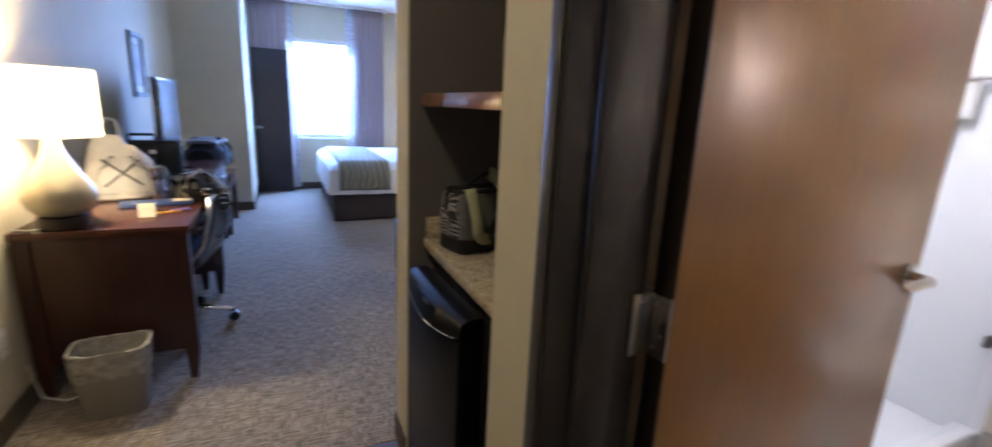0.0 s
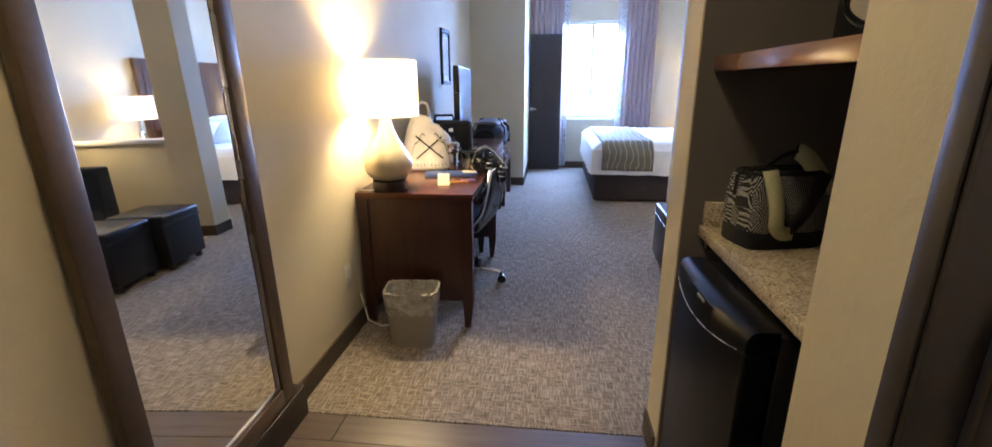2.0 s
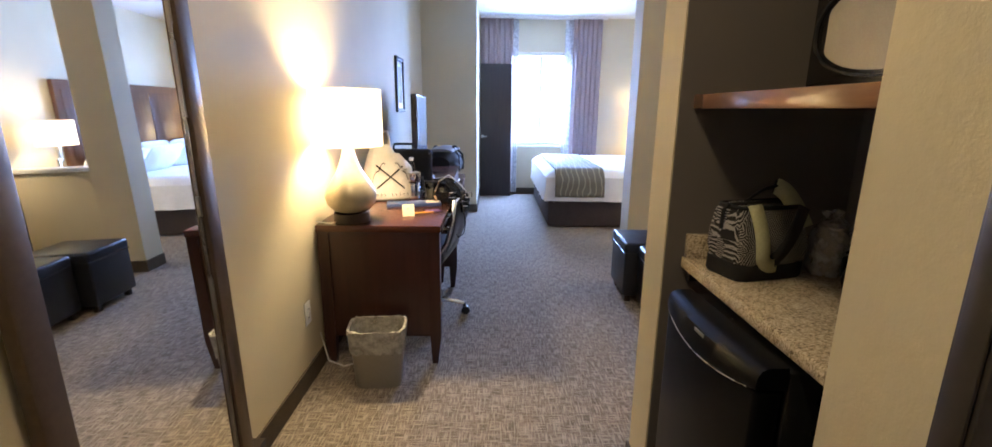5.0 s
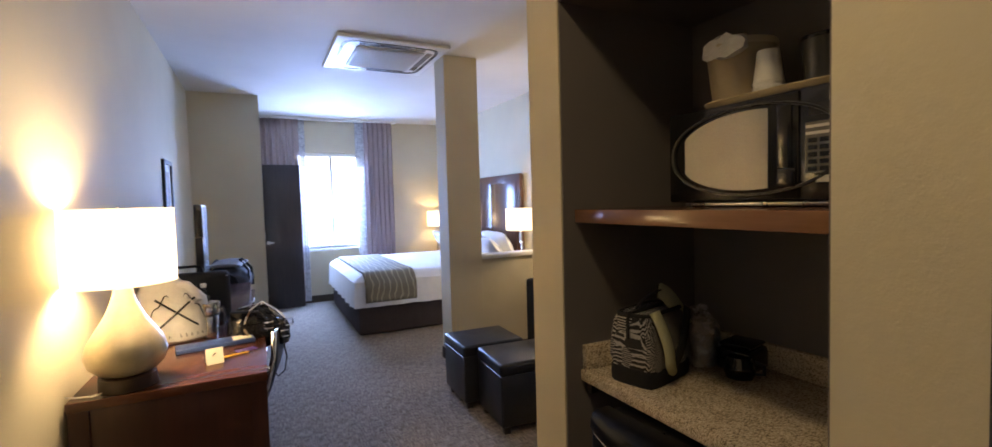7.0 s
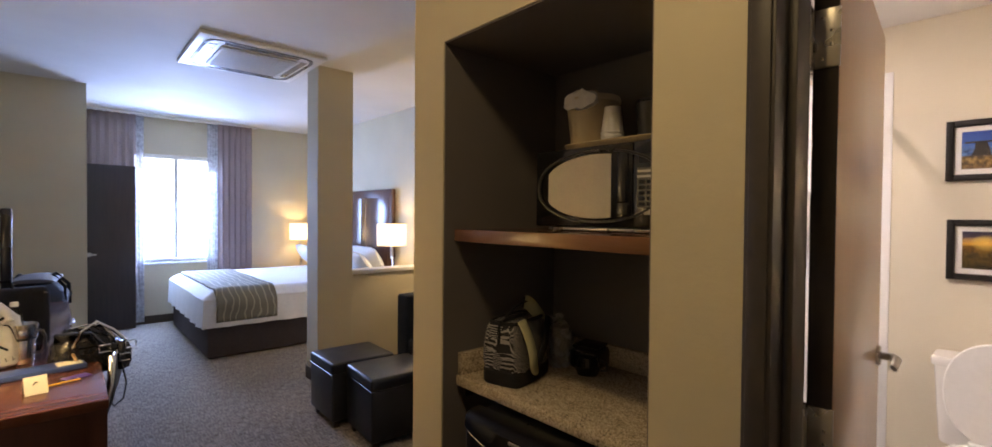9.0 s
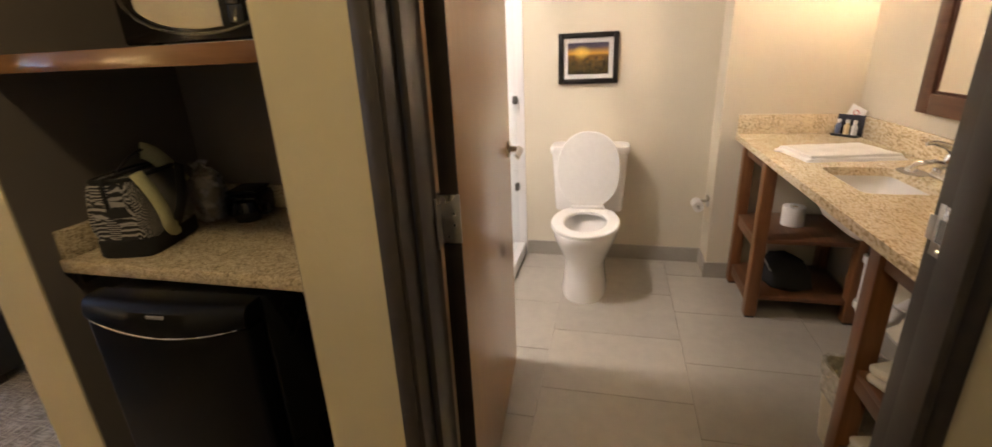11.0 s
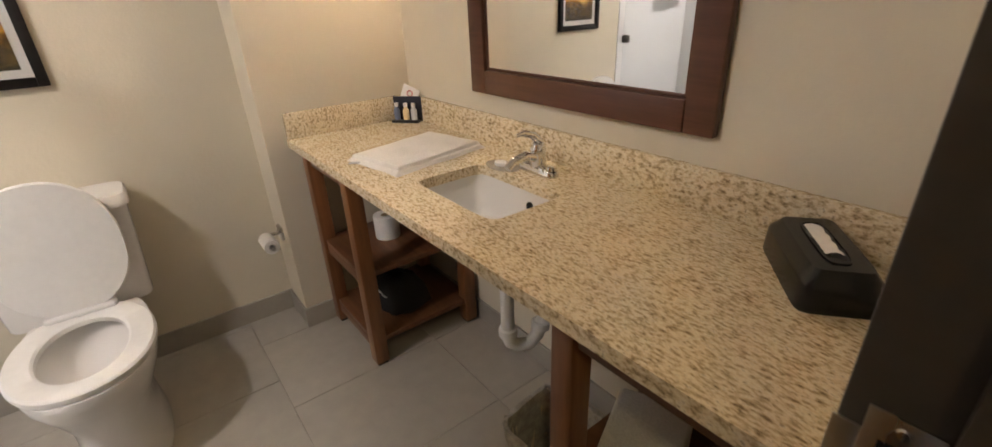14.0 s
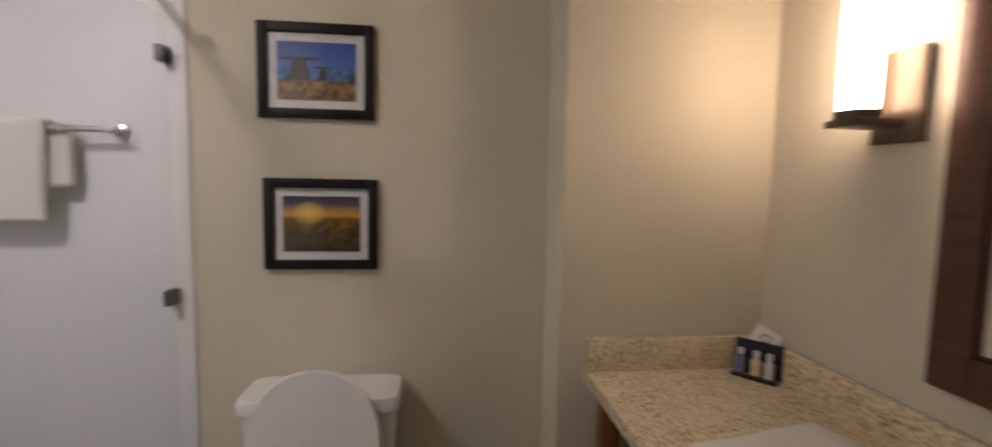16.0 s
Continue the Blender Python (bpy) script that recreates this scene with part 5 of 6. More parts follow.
pc = thing("paper_cups", "stack of white paper cups upside down on the tray", "cups", pose(0.875, 1.425, MZ + 0.007))
pc.scale = (0.88, 0.88, 0.95)
for k in range(4):
    part("cup", lathe(bmesh.new(), [(0.040, 0.012 * k), (0.041, 0.004 + 0.012 * k), (0.038, 0.006 + 0.012 * k), (0.028, 0.085 + 0.012 * k), (0, 0.085 + 0.012 * k)], 28), WHITEPLASTIC, pc)
gl = thing("black_tumbler", "dark plastic cup on the tray above the microwave", "cup", pose(0.935, 1.325, MZ + 0.007))
part("body", lathe(bmesh.new(), [(0, 0), (0.042, 0), (0.052, 0.125), (0.050, 0.125), (0.041, 0.006), (0, 0.006)], 32), plain("smoky_grey_plastic", (0.06, 0.06, 0.06), 0.25), gl)
part("rim", lathe(bmesh.new(), [(0.0525, 0.118), (0.0535, 0.122), (0.0525, 0.127), (0.050, 0.127)], 32), BLACKGLOSS, gl)


def ribbon(pts, w, face):
    """A flat band of width w along pts, lying across the direction face."""
    bm = bmesh.new()
    rows = []
    for i, p in enumerate(pts):
        d = (Vector(pts[min(len(pts) - 1, i + 1)]) - Vector(pts[max(0, i - 1)])).normalized()
        side = d.cross(Vector(face)).normalized()
        rows.append([bm.verts.new(Vector(p) + side * w * k) for k in (-0.5, 0, 0.5)])
    for q, r in zip(rows, rows[1:]):
        for k in (0, 1):
            bm.faces.new((q[k], q[k + 1], r[k + 1], r[k]))
    return bm


def tote():
    t = thing("tote_bag", "black tote with white curved stripes and pale green straps", "bag", pose(0.742, 1.692, 0.902, 0, 0, 15))
    A, B = 0.112, 0.072
    part("base", loft(bmesh.new(), [oval(0, 0, z, A * k, B * k, 36, 6) for z, k in ((0, 0.96), (0.006, 1.0), (0.045, 1.0), (0.047, 0.985))]), BLACKCLOTH, t)
    rings = [oval(0.004 * math.sin(z * 30), 0, z, A * kx, B * ky, 40, 6) for z, kx, ky in ((0.045, 0.985, 0.99), (0.075, 1.01, 1.02), (0.11, 0.99, 1.0), (0.15, 0.96, 0.92), (0.178, 0.93, 0.80), (0.192, 0.89, 0.66))]
    part("body", loft(bmesh.new(), lumpy(rings, 6, 0.0035)), ZEBRA, t, "black fabric with white curved leaf stripes")
    part("top_edge", tube(bmesh.new(), [(x, y, 0.192) for x, y, _ in oval(0, 0, 0, A * 0.9, B * 0.68, 30, 6)] + [(A * 0.9, 0, 0.192)], 0.006, 8), BLACKCLOTH, t)
    part("zip", tube(bmesh.new(), [(-0.10, 0, 0.197), (0.10, 0, 0.197)], 0.005, 8), BLACKPLASTIC, t)
    part("zip_pull", tube(bmesh.new(), [(-0.105, 0, 0.197), (-0.128, -0.01, 0.186), (-0.132, -0.012, 0.135)], 0.005, 8), BLACKCLOTH, t)
    y0 = -(B + 0.010)
    front = [(-0.078 + 0.006 * math.sin(3 * k / 16) + 0.070 * max(0, k / 16 - 0.55) ** 1.5 / 0.30, y0 - 0.020 * math.sin(math.pi * k / 16) + 0.022 * (1 - k / 16) ** 4, 0.205 - 0.158 * math.sin(math.pi * 0.5 * min(1, k / 15))) for k in range(17)]
    thicken(part("strap", ribbon(front, 0.036, (0.15, 1, 0)), STRAP, t, "pale green webbing strap"), 0.004)
    under = [(-0.040 + 0.100 * k / 14, y0 + 0.002 - 0.012 * math.sin(math.pi * k / 14), 0.048 + 0.150 * (k / 14) ** 1.4) for k in range(15)]
    thicken(part("strap_lining", ribbon(under, 0.036, (0, 1, 0)), BLACKCLOTH, t), 0.004)
    side = [(0.030 + 0.062 * k / 12, -0.010 - 0.050 * k / 12, 0.242 - 0.105 * (k / 12) ** 1.3 + 0.010 * math.sin(math.pi * k / 12)) for k in range(13)]
    thicken(part("strap", ribbon(side, 0.043, (-0.45, -0.88, 0.1)), STRAP, t, "pale green webbing strap"), 0.004)
    arch = [(-0.030 + 0.062 * k / 12, 0.030 - 0.040 * k / 12, 0.190 + 0.050 * math.sin(math.pi * 0.5 * k / 12)) for k in range(13)]
    thicken(part("strap_lining", ribbon(arch, 0.036, (-0.3, 0.6, 0.8)), BLACKCLOTH, t), 0.004)
    fall = [(0.030 + 0.085 * math.sin(math.pi * 0.5 * k / 12), -0.005, 0.240 - 0.130 * (k / 12) ** 2) for k in range(13)]
    thicken(part("strap_lining", ribbon(fall, 0.036, (-0.5, -0.8, 0)), BLACKCLOTH, t), 0.004)


STRAP = plain("pale_green_webbing", (0.50, 0.50, 0.32), 0.8, 0, 160, 0.12, 0.4, 0.002)
ZEBRA, _nt, _b = shader("leaf_stripe_fabric", 0.85)
_v = coords(_nt)
_vo = _nt.nodes.new("ShaderNodeTexVoronoi")
_vo.inputs["Scale"].default_value = 20.0
_nt.links.new(_v, _vo.inputs["Vector"])
_vr = _nt.nodes.new("ShaderNodeVectorRotate")
_vr.rotation_type = "Y_AXIS"
_nt.links.new(_v, _vr.inputs["Vector"])
_nt.links.new(math_node(_nt, "MULTIPLY", _vo.outputs["Color"], 6.0), _vr.inputs["Angle"])
_w = _nt.nodes.new("ShaderNodeTexWave")
_w.wave_type, _w.bands_direction = "BANDS", "X"
_w.inputs["Scale"].default_value, _w.inputs["Distortion"].default_value = 56.0, 1.8
_nt.links.new(_vr.outputs[0], _w.inputs["Vector"])
_nt.links.new(ramp(_nt, _w.outputs["Fac"], [(0.56, (0.012, 0.012, 0.014)), (0.72, (0.36, 0.345, 0.34))]), _b.inputs["Base Color"])
tote()
SMOKE = plain("wrapped_cup_plastic", (0.34, 0.32, 0.30), 0.14)
cs = thing("plastic_cups", "stack of wrapped clear plastic cups on the counter", "cups", pose(0.945, 1.688, 0.902))
for k in range(4):
    part("cup", lathe(bmesh.new(), [(0.0, 0.002 + 0.02 * k), (0.028, 0.02 * k), (0.037, 0.075 + 0.02 * k), (0.035, 0.075 + 0.02 * k), (0.027, 0.004 + 0.02 * k)], 24), SMOKE, cs)
wrap = [oval(0.006 * math.sin(z * 60), 0.004 * math.cos(z * 40), z, rx, ry, 26, 2.3) for z, rx, ry in ((0.001, 0.050, 0.046), (0.03, 0.056, 0.052), (0.08, 0.055, 0.050), (0.125, 0.048, 0.044), (0.148, 0.026, 0.020), (0.156, 0.012, 0.010), (0.176, 0.030, 0.018))]
part("wrapper", loft(bmesh.new(), lumpy(wrap, 21, 0.005), False), film_plastic("clear_cup_wrapper", (0.80, 0.80, 0.80), 0.72), cs, "crinkled clear plastic wrapper")
cm = thing("coffee_maker", "small black coffee maker wrapped in plastic on the counter", "coffee maker", pose(1.005, 1.595, 0.902, 0, 0, 12))
cm.scale = (0.80, 0.84, 0.68)
part("body", boxes((-0.075, -0.065, 0.0, 0.075, 0.065, 0.105), bevel=0.025, seg=3), BLACKGLOSS, cm)
part("lid", boxes((-0.065, -0.055, 0.105, 0.065, 0.055, 0.122), bevel=0.008), BLACKGLOSS, cm)
part("carafe", lathe(bmesh.new(), [(0, 0), (0.042, 0.0), (0.05, 0.03), (0.042, 0.07), (0.036, 0.085), (0, 0.085)], 24, pose(-0.09, -0.03, 0)), BLACKGLOSS, cm)
part("handle", tube(bmesh.new(), [(-0.07, -0.075, 0.07), (-0.08, -0.105, 0.065), (-0.08, -0.105, 0.03), (-0.07, -0.078, 0.02)], 0.006, 8), BLACKPLASTIC, cm)


# fitting made up to carry the added hall fill lamp
def hall_fill_light():
    t = thing("added_ceiling_light", "unseen round ceiling light added to brighten the entry hall", "light", pose(-0.15, 0.95, CZ))
    part("base", lathe(bmesh.new(), [(0, 0), (0.15, 0), (0.152, -0.006), (0.152, -0.024), (0.146, -0.028), (0, -0.028)], 40), BRONZE, t)
    part("diffuser", lathe(bmesh.new(), [(0.140, -0.028), (0.136, -0.042), (0.105, -0.054), (0, -0.058)], 40), HALLGLOW, t, "glowing diffuser of the added hall light")


HALLGLOW = glowing("hall_fill_diffuser", (1.0, 0.80, 0.52), 3.0)
hall_fill_light()


# ---- bathroom ----
def toilet():
    t = thing("toilet", "white porcelain toilet with seat down and lid raised", "toilet", pose(BX - 0.012, 0.640, 0, 0, 0, -90))
    # built facing -y from the wall at y = 0; x across
    bm = bmesh.new()
    rings = []
    for z, rx, y0, y1 in ((0.0, 0.128, -0.665, -0.14), (0.02, 0.129, -0.668, -0.14), (0.10, 0.117, -0.655, -0.13), (0.20, 0.117, -0.645, -0.11), (0.26, 0.146, -0.66, -0.10), (0.31, 0.165, -0.69, -0.09), (0.355, 0.180, -0.715, -0.08), (0.385, 0.184, -0.722, -0.08), (0.40, 0.182, -0.72, -0.08)):
        cy, ry = (y0 + y1) / 2, (y1 - y0) / 2
        rings.append(oval(0, cy, z, rx, ry, 40, 2.35))
    for k, z in ((0.80, 0.40), (0.74, 0.385), (0.62, 0.32), (0.40, 0.26), (0.15, 0.23)):
        rings.append(oval(0, -0.45, z, 0.175 * k, 0.275 * k, 40, 2.1))
    loft(bm, rings)
    part("bowl", bm, PORCELAIN, t)
    bm = bmesh.new()
    loft(bm, [oval(0, -0.455, z, 0.192 * k, 0.262 * k, 44, 2.15) for z, k in ((0.402, 0.99), (0.408, 1.0), (0.420, 1.0), (0.426, 0.97))] + [oval(0, -0.465, z, 0.118 * k, 0.178 * k, 44, 2.1) for z, k in ((0.426, 1.06), (0.420, 1.0), (0.404, 1.0))], False)
    part("seat", bm, WHITEPLASTIC, t, "white plastic seat ring")
    bm = bmesh.new()
    loft(bm, [oval(0, -0.230, z, 0.186 * k, 0.230 * k, 44, 2.2) for z, k in ((0.0, 0.98), (0.005, 1.0), (0.014, 1.0), (0.020, 0.96))])
    bmesh.ops.transform(bm, matrix=pose(0, -0.252, 0.430, -93.5), verts=bm.verts)
    part("lid", bm, WHITEPLASTIC, t, "raised white plastic lid")
    for x in (-0.075, 0.075):
        part("hinge", tube(bmesh.new(), [(x - 0.025, -0.240, 0.432), (x + 0.025, -0.240, 0.432)], 0.013, 12), WHITEPLASTIC, t)
    part("hinge_cover", boxes((-0.098, -0.262, 0.424, 0.098, -0.222, 0.446), bevel=0.009, seg=3), WHITEPLASTIC, t)
    tank = part("tank", loft(bmesh.new(), [oval(0, -0.105, z, 0.225 * k, 0.09 * k2, 40, 7) for z, k, k2 in ((0.39, 0.88, 0.9), (0.40, 0.91, 0.95), (0.75, 1.0, 1.0))]), PORCELAIN, t)
    part("tank_lid", loft(bmesh.new(), [oval(0, -0.107, z, 0.236 * k, 0.1 * k, 40, 7) for z, k in ((0.75, 0.99), (0.755, 1.0), (0.782, 1.0), (0.792, 0.97))]), PORCELAIN, tank)
    part("flush_button", lathe(bmesh.new(), [(0.03, 0.792), (0.03, 0.796), (0.024, 0.797), (0, 0.797)], 24, pose(0, -0.107, 0)), CHROME, tank)
    part("neck", boxes((-0.12, -0.21, 0.20, 0.12, -0.03, 0.40), bevel=0.03, seg=3), PORCELAIN, t)
    for x in (-0.095, 0.095):
        part("bolt_cap", lathe(bmesh.new(), [(0.014, 0.0), (0.013, 0.012), (0.006, 0.018), (0, 0.019)], 14, pose(x * 1.12, -0.30, 0.0)), WHITEPLASTIC, t)


toilet()


def vanity_unit(name, m, w, d, label, shelves):
    """An open stand of square posts with rails and plank shelves; x along the wall, front at y = 0, back at y = -d."""
    t = thing(name, label, "vanity", m)
    H, P = 0.838, 0.056
    for x in (0, w - P):
        for y in (-P, -d):
            part("leg", boxes((x, y, 0.012, x + P, y + P, H), bevel=0.003), WALNUT, t)
            part("glide", boxes((x + 0.006, y + 0.006, 0, x + P - 0.006, y + P - 0.006, 0.012)), BLACKPLASTIC, t)
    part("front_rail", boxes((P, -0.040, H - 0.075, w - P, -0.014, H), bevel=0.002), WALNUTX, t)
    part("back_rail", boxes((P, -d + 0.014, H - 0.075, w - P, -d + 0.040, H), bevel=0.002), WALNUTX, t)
    for x in (0.014, w - 0.040):
        part("side_rail", boxes((x, -d + P, H - 0.075, x + 0.026, -P, H), bevel=0.002), WALNUT, t)
    for z in shelves:
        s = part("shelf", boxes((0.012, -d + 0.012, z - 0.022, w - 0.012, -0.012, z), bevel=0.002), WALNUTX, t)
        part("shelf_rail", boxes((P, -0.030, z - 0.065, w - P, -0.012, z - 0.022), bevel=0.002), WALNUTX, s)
    return t


vanity_unit("vanity_stand", pose(2.185, -0.185, 0), 0.452, 0.50, "open walnut stand with two shelves under the vanity top", (0.125, 0.43))
vanity_unit("vanity_stand", pose(0.735, -0.185, 0), 0.452, 0.50, "open walnut stand holding folded towels under the vanity top", (0.182, 0.452))


def vanity_top():
    t = thing("granite_countertop", "long tan granite vanity top with upstands and basin cut-out", "countertop", pose(0, 0, 0))
    X0, X1, Y0, Y1, Z0, Z1 = HB + 0.006, RX - 0.001, SY + 0.001, -0.145, 0.838, 0.870
    sx0, sx1, sy0, sy1 = 1.488, 1.862, -0.523, -0.280
    n = 40
    bm = bmesh.new()
    cx, cy = (sx0 + sx1) / 2, (sy0 + sy1) / 2
    inner = [(x, y) for x, y, _ in oval(cx, cy, 0, (sx1 - sx0) / 2, (sy1 - sy0) / 2, n, 9)]

    def outward(x, y):
        dx, dy = x - cx, y - cy
        k = min((X1 - cx) / dx if dx > 1e-6 else (X0 - cx) / dx if dx < -1e-6 else 1e9, (Y1 - cy) / dy if dy > 1e-6 else (Y0 - cy) / dy if dy < -1e-6 else 1e9)
        return (cx + dx * k, cy + dy * k)

    outer = [outward(x, y) for x, y in inner]
    corners = [(X0, Y0), (X1, Y0), (X1, Y1), (X0, Y1)]
    for c in corners:
        i = min(range(n), key=lambda q: (outer[q][0] - c[0]) ** 2 + (outer[q][1] - c[1]) ** 2)
        outer[i] = c
    rings = [[(x, y, z) for x, y in ring] for ring, z in ((inner, Z0), (outer, Z0), (outer, Z1), (inner, Z1), (inner, Z0))]
    loft(bm, rings, False)
    slab = part("slab", bm, TANGRANITE, t, smooth=False)
    part("back_upstand", boxes((X0, Y0, Z1, X1 - 0.02, Y0 + 0.02, 0.972), bevel=0.002), TANGRANITE, t)
    part("side_upstand", boxes((X1 - 0.02, Y0, Z1, X1, Y1 - 0.002, 0.972), bevel=0.002), TANGRANITE, t)
    b = thing("basin", "white undermount rectangular ceramic basin", "sink", pose(cx, cy, 0.838))
    rx, ry = (sx1 - sx0) / 2 + 0.008, (sy1 - sy0) / 2 + 0.008
    part("bowl", loft(bmesh.new(), [oval(0, 0, z, rx * k, ry * k, n, 8) for z, k in ((-0.004, 1.06), (-0.001, 1.06), (-0.001, 1.0), (-0.03, 0.98), (-0.10, 0.90), (-0.125, 0.78), (-0.13, 0.3), (-0.131, 0.12), (-0.14, 0.12), (-0.14, 0.8), (-0.10, 0.95), (-0.03, 1.03))], False), PORCELAIN, b)
    part("overflow", lathe(bmesh.new(), [(0, 0.0), (0.011, 0.0), (0.013, 0.003), (0.0135, 0)], 18, pose(-0.045, -ry * 0.955, -0.045, -80)), BLACKPLASTIC, b, "dark round overflow hole")
    part("drain", lathe(bmesh.new(), [(0, -0.127), (0.02, -0.128), (0.024, -0.131)], 24), CHROME, b)


vanity_top()


def faucet():
    t = thing("faucet", "chrome single-lever basin faucet", "faucet", pose(1.676, -0.600, 0.870, 0, 0, 180))
    part("deck", loft(bmesh.new(), [oval(0, 0, z, 0.078 * k, 0.027 * k, 36, 3) for z, k in ((0, 1.0), (0.010, 0.98), (0.022, 0.80), (0.026, 0.5))]), CHROME, t)
    part("body", lathe(bmesh.new(), [(0.024, 0.015), (0.022, 0.055), (0.024, 0.072), (0.018, 0.088), (0, 0.09)], 28), CHROME, t)
    part("spout", tube(bmesh.new(), [(0, -0.005, 0.045), (0, -0.05, 0.060), (0, -0.10, 0.052), (0, -0.118, 0.036)], [0.015, 0.014, 0.012, 0.011], 16), CHROME, t)
    part("lever", tube(bmesh.new(), [(0, 0.005, 0.088), (0, -0.02, 0.115), (0, -0.06, 0.128), (0, -0.085, 0.124)], [0.014, 0.013, 0.012, 0.008], 14, True, 0.5), CHROME, t)
    for x in (-0.055, 0.055):
        part("cap", lathe(bmesh.new(), [(0.018, 0.018), (0.016, 0.030), (0, 0.034)], 18, pose(x, 0, 0)), CHROME, t)


faucet()


def hand_towel():
    t = thing("hand_towel", "white folded hand towel lying on the granite vanity top", "towel", pose(2.095, -0.425, 0.870, 0, 0, 10))
    for k, (w, d, dx, dy, a) in enumerate(((0.275, 0.385, 0.0, 0.0, 0), (0.258, 0.368, 0.006, -0.006, 2))):
        def f(u, v):
            x, y = (u - 0.5) * w, (v - 0.5) * d
            e = min(u, 1 - u, v, 1 - v)
            z = 0.0125 * (k + 1) * min(1, e * 24) ** 0.4 + 0.0065 * noise.noise(Vector((x * 13, y * 13, k * 3.1))) * min(1, e * 10)
            wob = 0.010 * noise.noise(Vector((x * 9, y * 9, 7 + k)))
            return Matrix.Rotation(radians(a), 3, "Z") @ Vector((x + dx + wob, y + dy + wob, max(0.001, z)))
        part("fold", grid(bmesh.new(), 30, 30, f), TERRY, t)


hand_towel()
sp = thing("soap_bar", "small wrapped soap bar beside the faucet", "soap", pose(1.79, -0.555, 0.870))
part("dish", loft(bmesh.new(), [oval(0, 0, z, 0.07 * k, 0.042 * k, 28) for z, k in ((0, 0.96), (0.0015, 1.0), (0.003, 0.97))]), plain("clear_grey_wrapper", (0.35, 0.31, 0.25), 0.15), sp)
part("bar", loft(bmesh.new(), [oval(0.01, 0, z, 0.024 * k, 0.018 * k, 24) for z, k in ((0.003, 0.95), (0.008, 1.0), (0.013, 0.9))]), PORCELAIN, sp)
tg = single("paper_tag", boxes((-0.02, -0.015, 0.0, 0.02, 0.015, 0.003)), plain("grey_tag", (0.45, 0.46, 0.48), 0.4), "small grey paper tag tucked under the towel", "tag", pose(2.155, -0.225, 0.872, 0, 8, 30))


def amenity_caddy():
    t = thing("amenity_caddy", "dark blue caddy holding small toiletry bottles", "caddy", pose(2.555, -0.635, 0.870, 0, 0, 218))
    part("tray", boxes((-0.062, -0.03, 0, 0.062, 0.03, 0.012), bevel=0.003), BLACKPLASTIC, t)
    part("back_panel", boxes((-0.066, 0.018, 0.0, 0.066, 0.024, 0.105), bevel=0.002), plain("dark_navy_card", (0.012, 0.014, 0.03), 0.5), t)
    for x, c in ((-0.042, (0.16, 0.20, 0.30)), (0.0, (0.80, 0.64, 0.36)), (0.036, (0.68, 0.69, 0.70))):
        b = part("bottle", lathe(bmesh.new(), [(0, 0.012), (0.013, 0.012), (0.0135, 0.052), (0.008, 0.060), (0.007, 0.066), (0, 0.066)], 20, pose(x, -0.006, 0)), plain("toiletry_plastic", c, 0.35), t)
        part("cap", lathe(bmesh.new(), [(0.0085, 0.066), (0.0085, 0.082), (0, 0.083)], 16, pose(x, -0.006, 0)), WHITEPLASTIC, b)
    lean = pose(-0.012, 0.030, 0.062, 0, 24, 0)
    bm = boxes((-0.038, -0.002, -0.04, 0.038, 0.002, 0.088), bevel=0.001)
    bmesh.ops.transform(bm, matrix=lean, verts=bm.verts)
    part("paper_sachet", bm, WHITEPLASTIC, t, "white paper sachet with a red mark")
    part("sachet_mark", lathe(bmesh.new(), [(0.010, 0), (0.014, 0.0), (0.014, 0.0012), (0.010, 0.0012)], 24, lean @ pose(0, -0.002, 0.058, 90)), plain("red_ink", (0.5, 0.05, 0.05), 0.5), t)


amenity_caddy()


def tissue_box():
    t = thing("tissue_cover", "black speckled tissue box cover on the vanity top", "tissue box", pose(0.905, -0.570, 0.870, 0, 0, -52))
    bm = bmesh.new()
    L, W = 0.122, 0.064
    rings = [oval(0, 0, z, L * k, W * k2, 32, 9) for z, k, k2 in ((0, 1.0, 1.0), (0.045, 0.985, 0.975), (0.051, 0.97, 0.95), (0.069, 0.86, 0.74), (0.072, 0.84, 0.71))]
    loft(bm, rings)
    part("cover", bm, plain("black_speckled_resin", (0.011, 0.0105, 0.010), 0.22, 0, 320, 0.9), t)
    part("slot", loft(bmesh.new(), [oval(0, 0, z, 0.082 * k, 0.022 * k, 32, 4) for z, k in ((0.0720, 1.0), (0.0744, 0.99), (0.0744, 0.93), (0.0725, 0.92))], False), BLACKGLOSS, t, "raised glossy rim of the slot")
    part("slot_well", loft(bmesh.new(), [oval(0, 0, z, 0.076, 0.020, 32, 4) for z in (0.0720, 0.0724)]), BLACKPLASTIC, t)
    part("tissue", grid(bmesh.new(), 16, 4, lambda u, v: (-0.050 + 0.118 * u, -0.014 + 0.028 * v, 0.0728 + 0.004 * math.sin(v * math.pi) + 0.0012 * math.sin(u * 23 + v * 2))), plain("white_tissue", (0.80, 0.79, 0.76), 0.95), t, "white tissue showing in the slot")


tissue_box()
framed_mirror("vanity_mirror", "large vanity mirror in a wide walnut frame", pose(2.112, SY + 0.0075, 1.045, 0, 0, 180.4), 0.915, 1.0, 0.078, 0.026, MIRRORWOOD := wood("dark_walnut_frame", (0.07, 0.027, 0.016), (0.14, 0.058, 0.034), 0.32, 0))


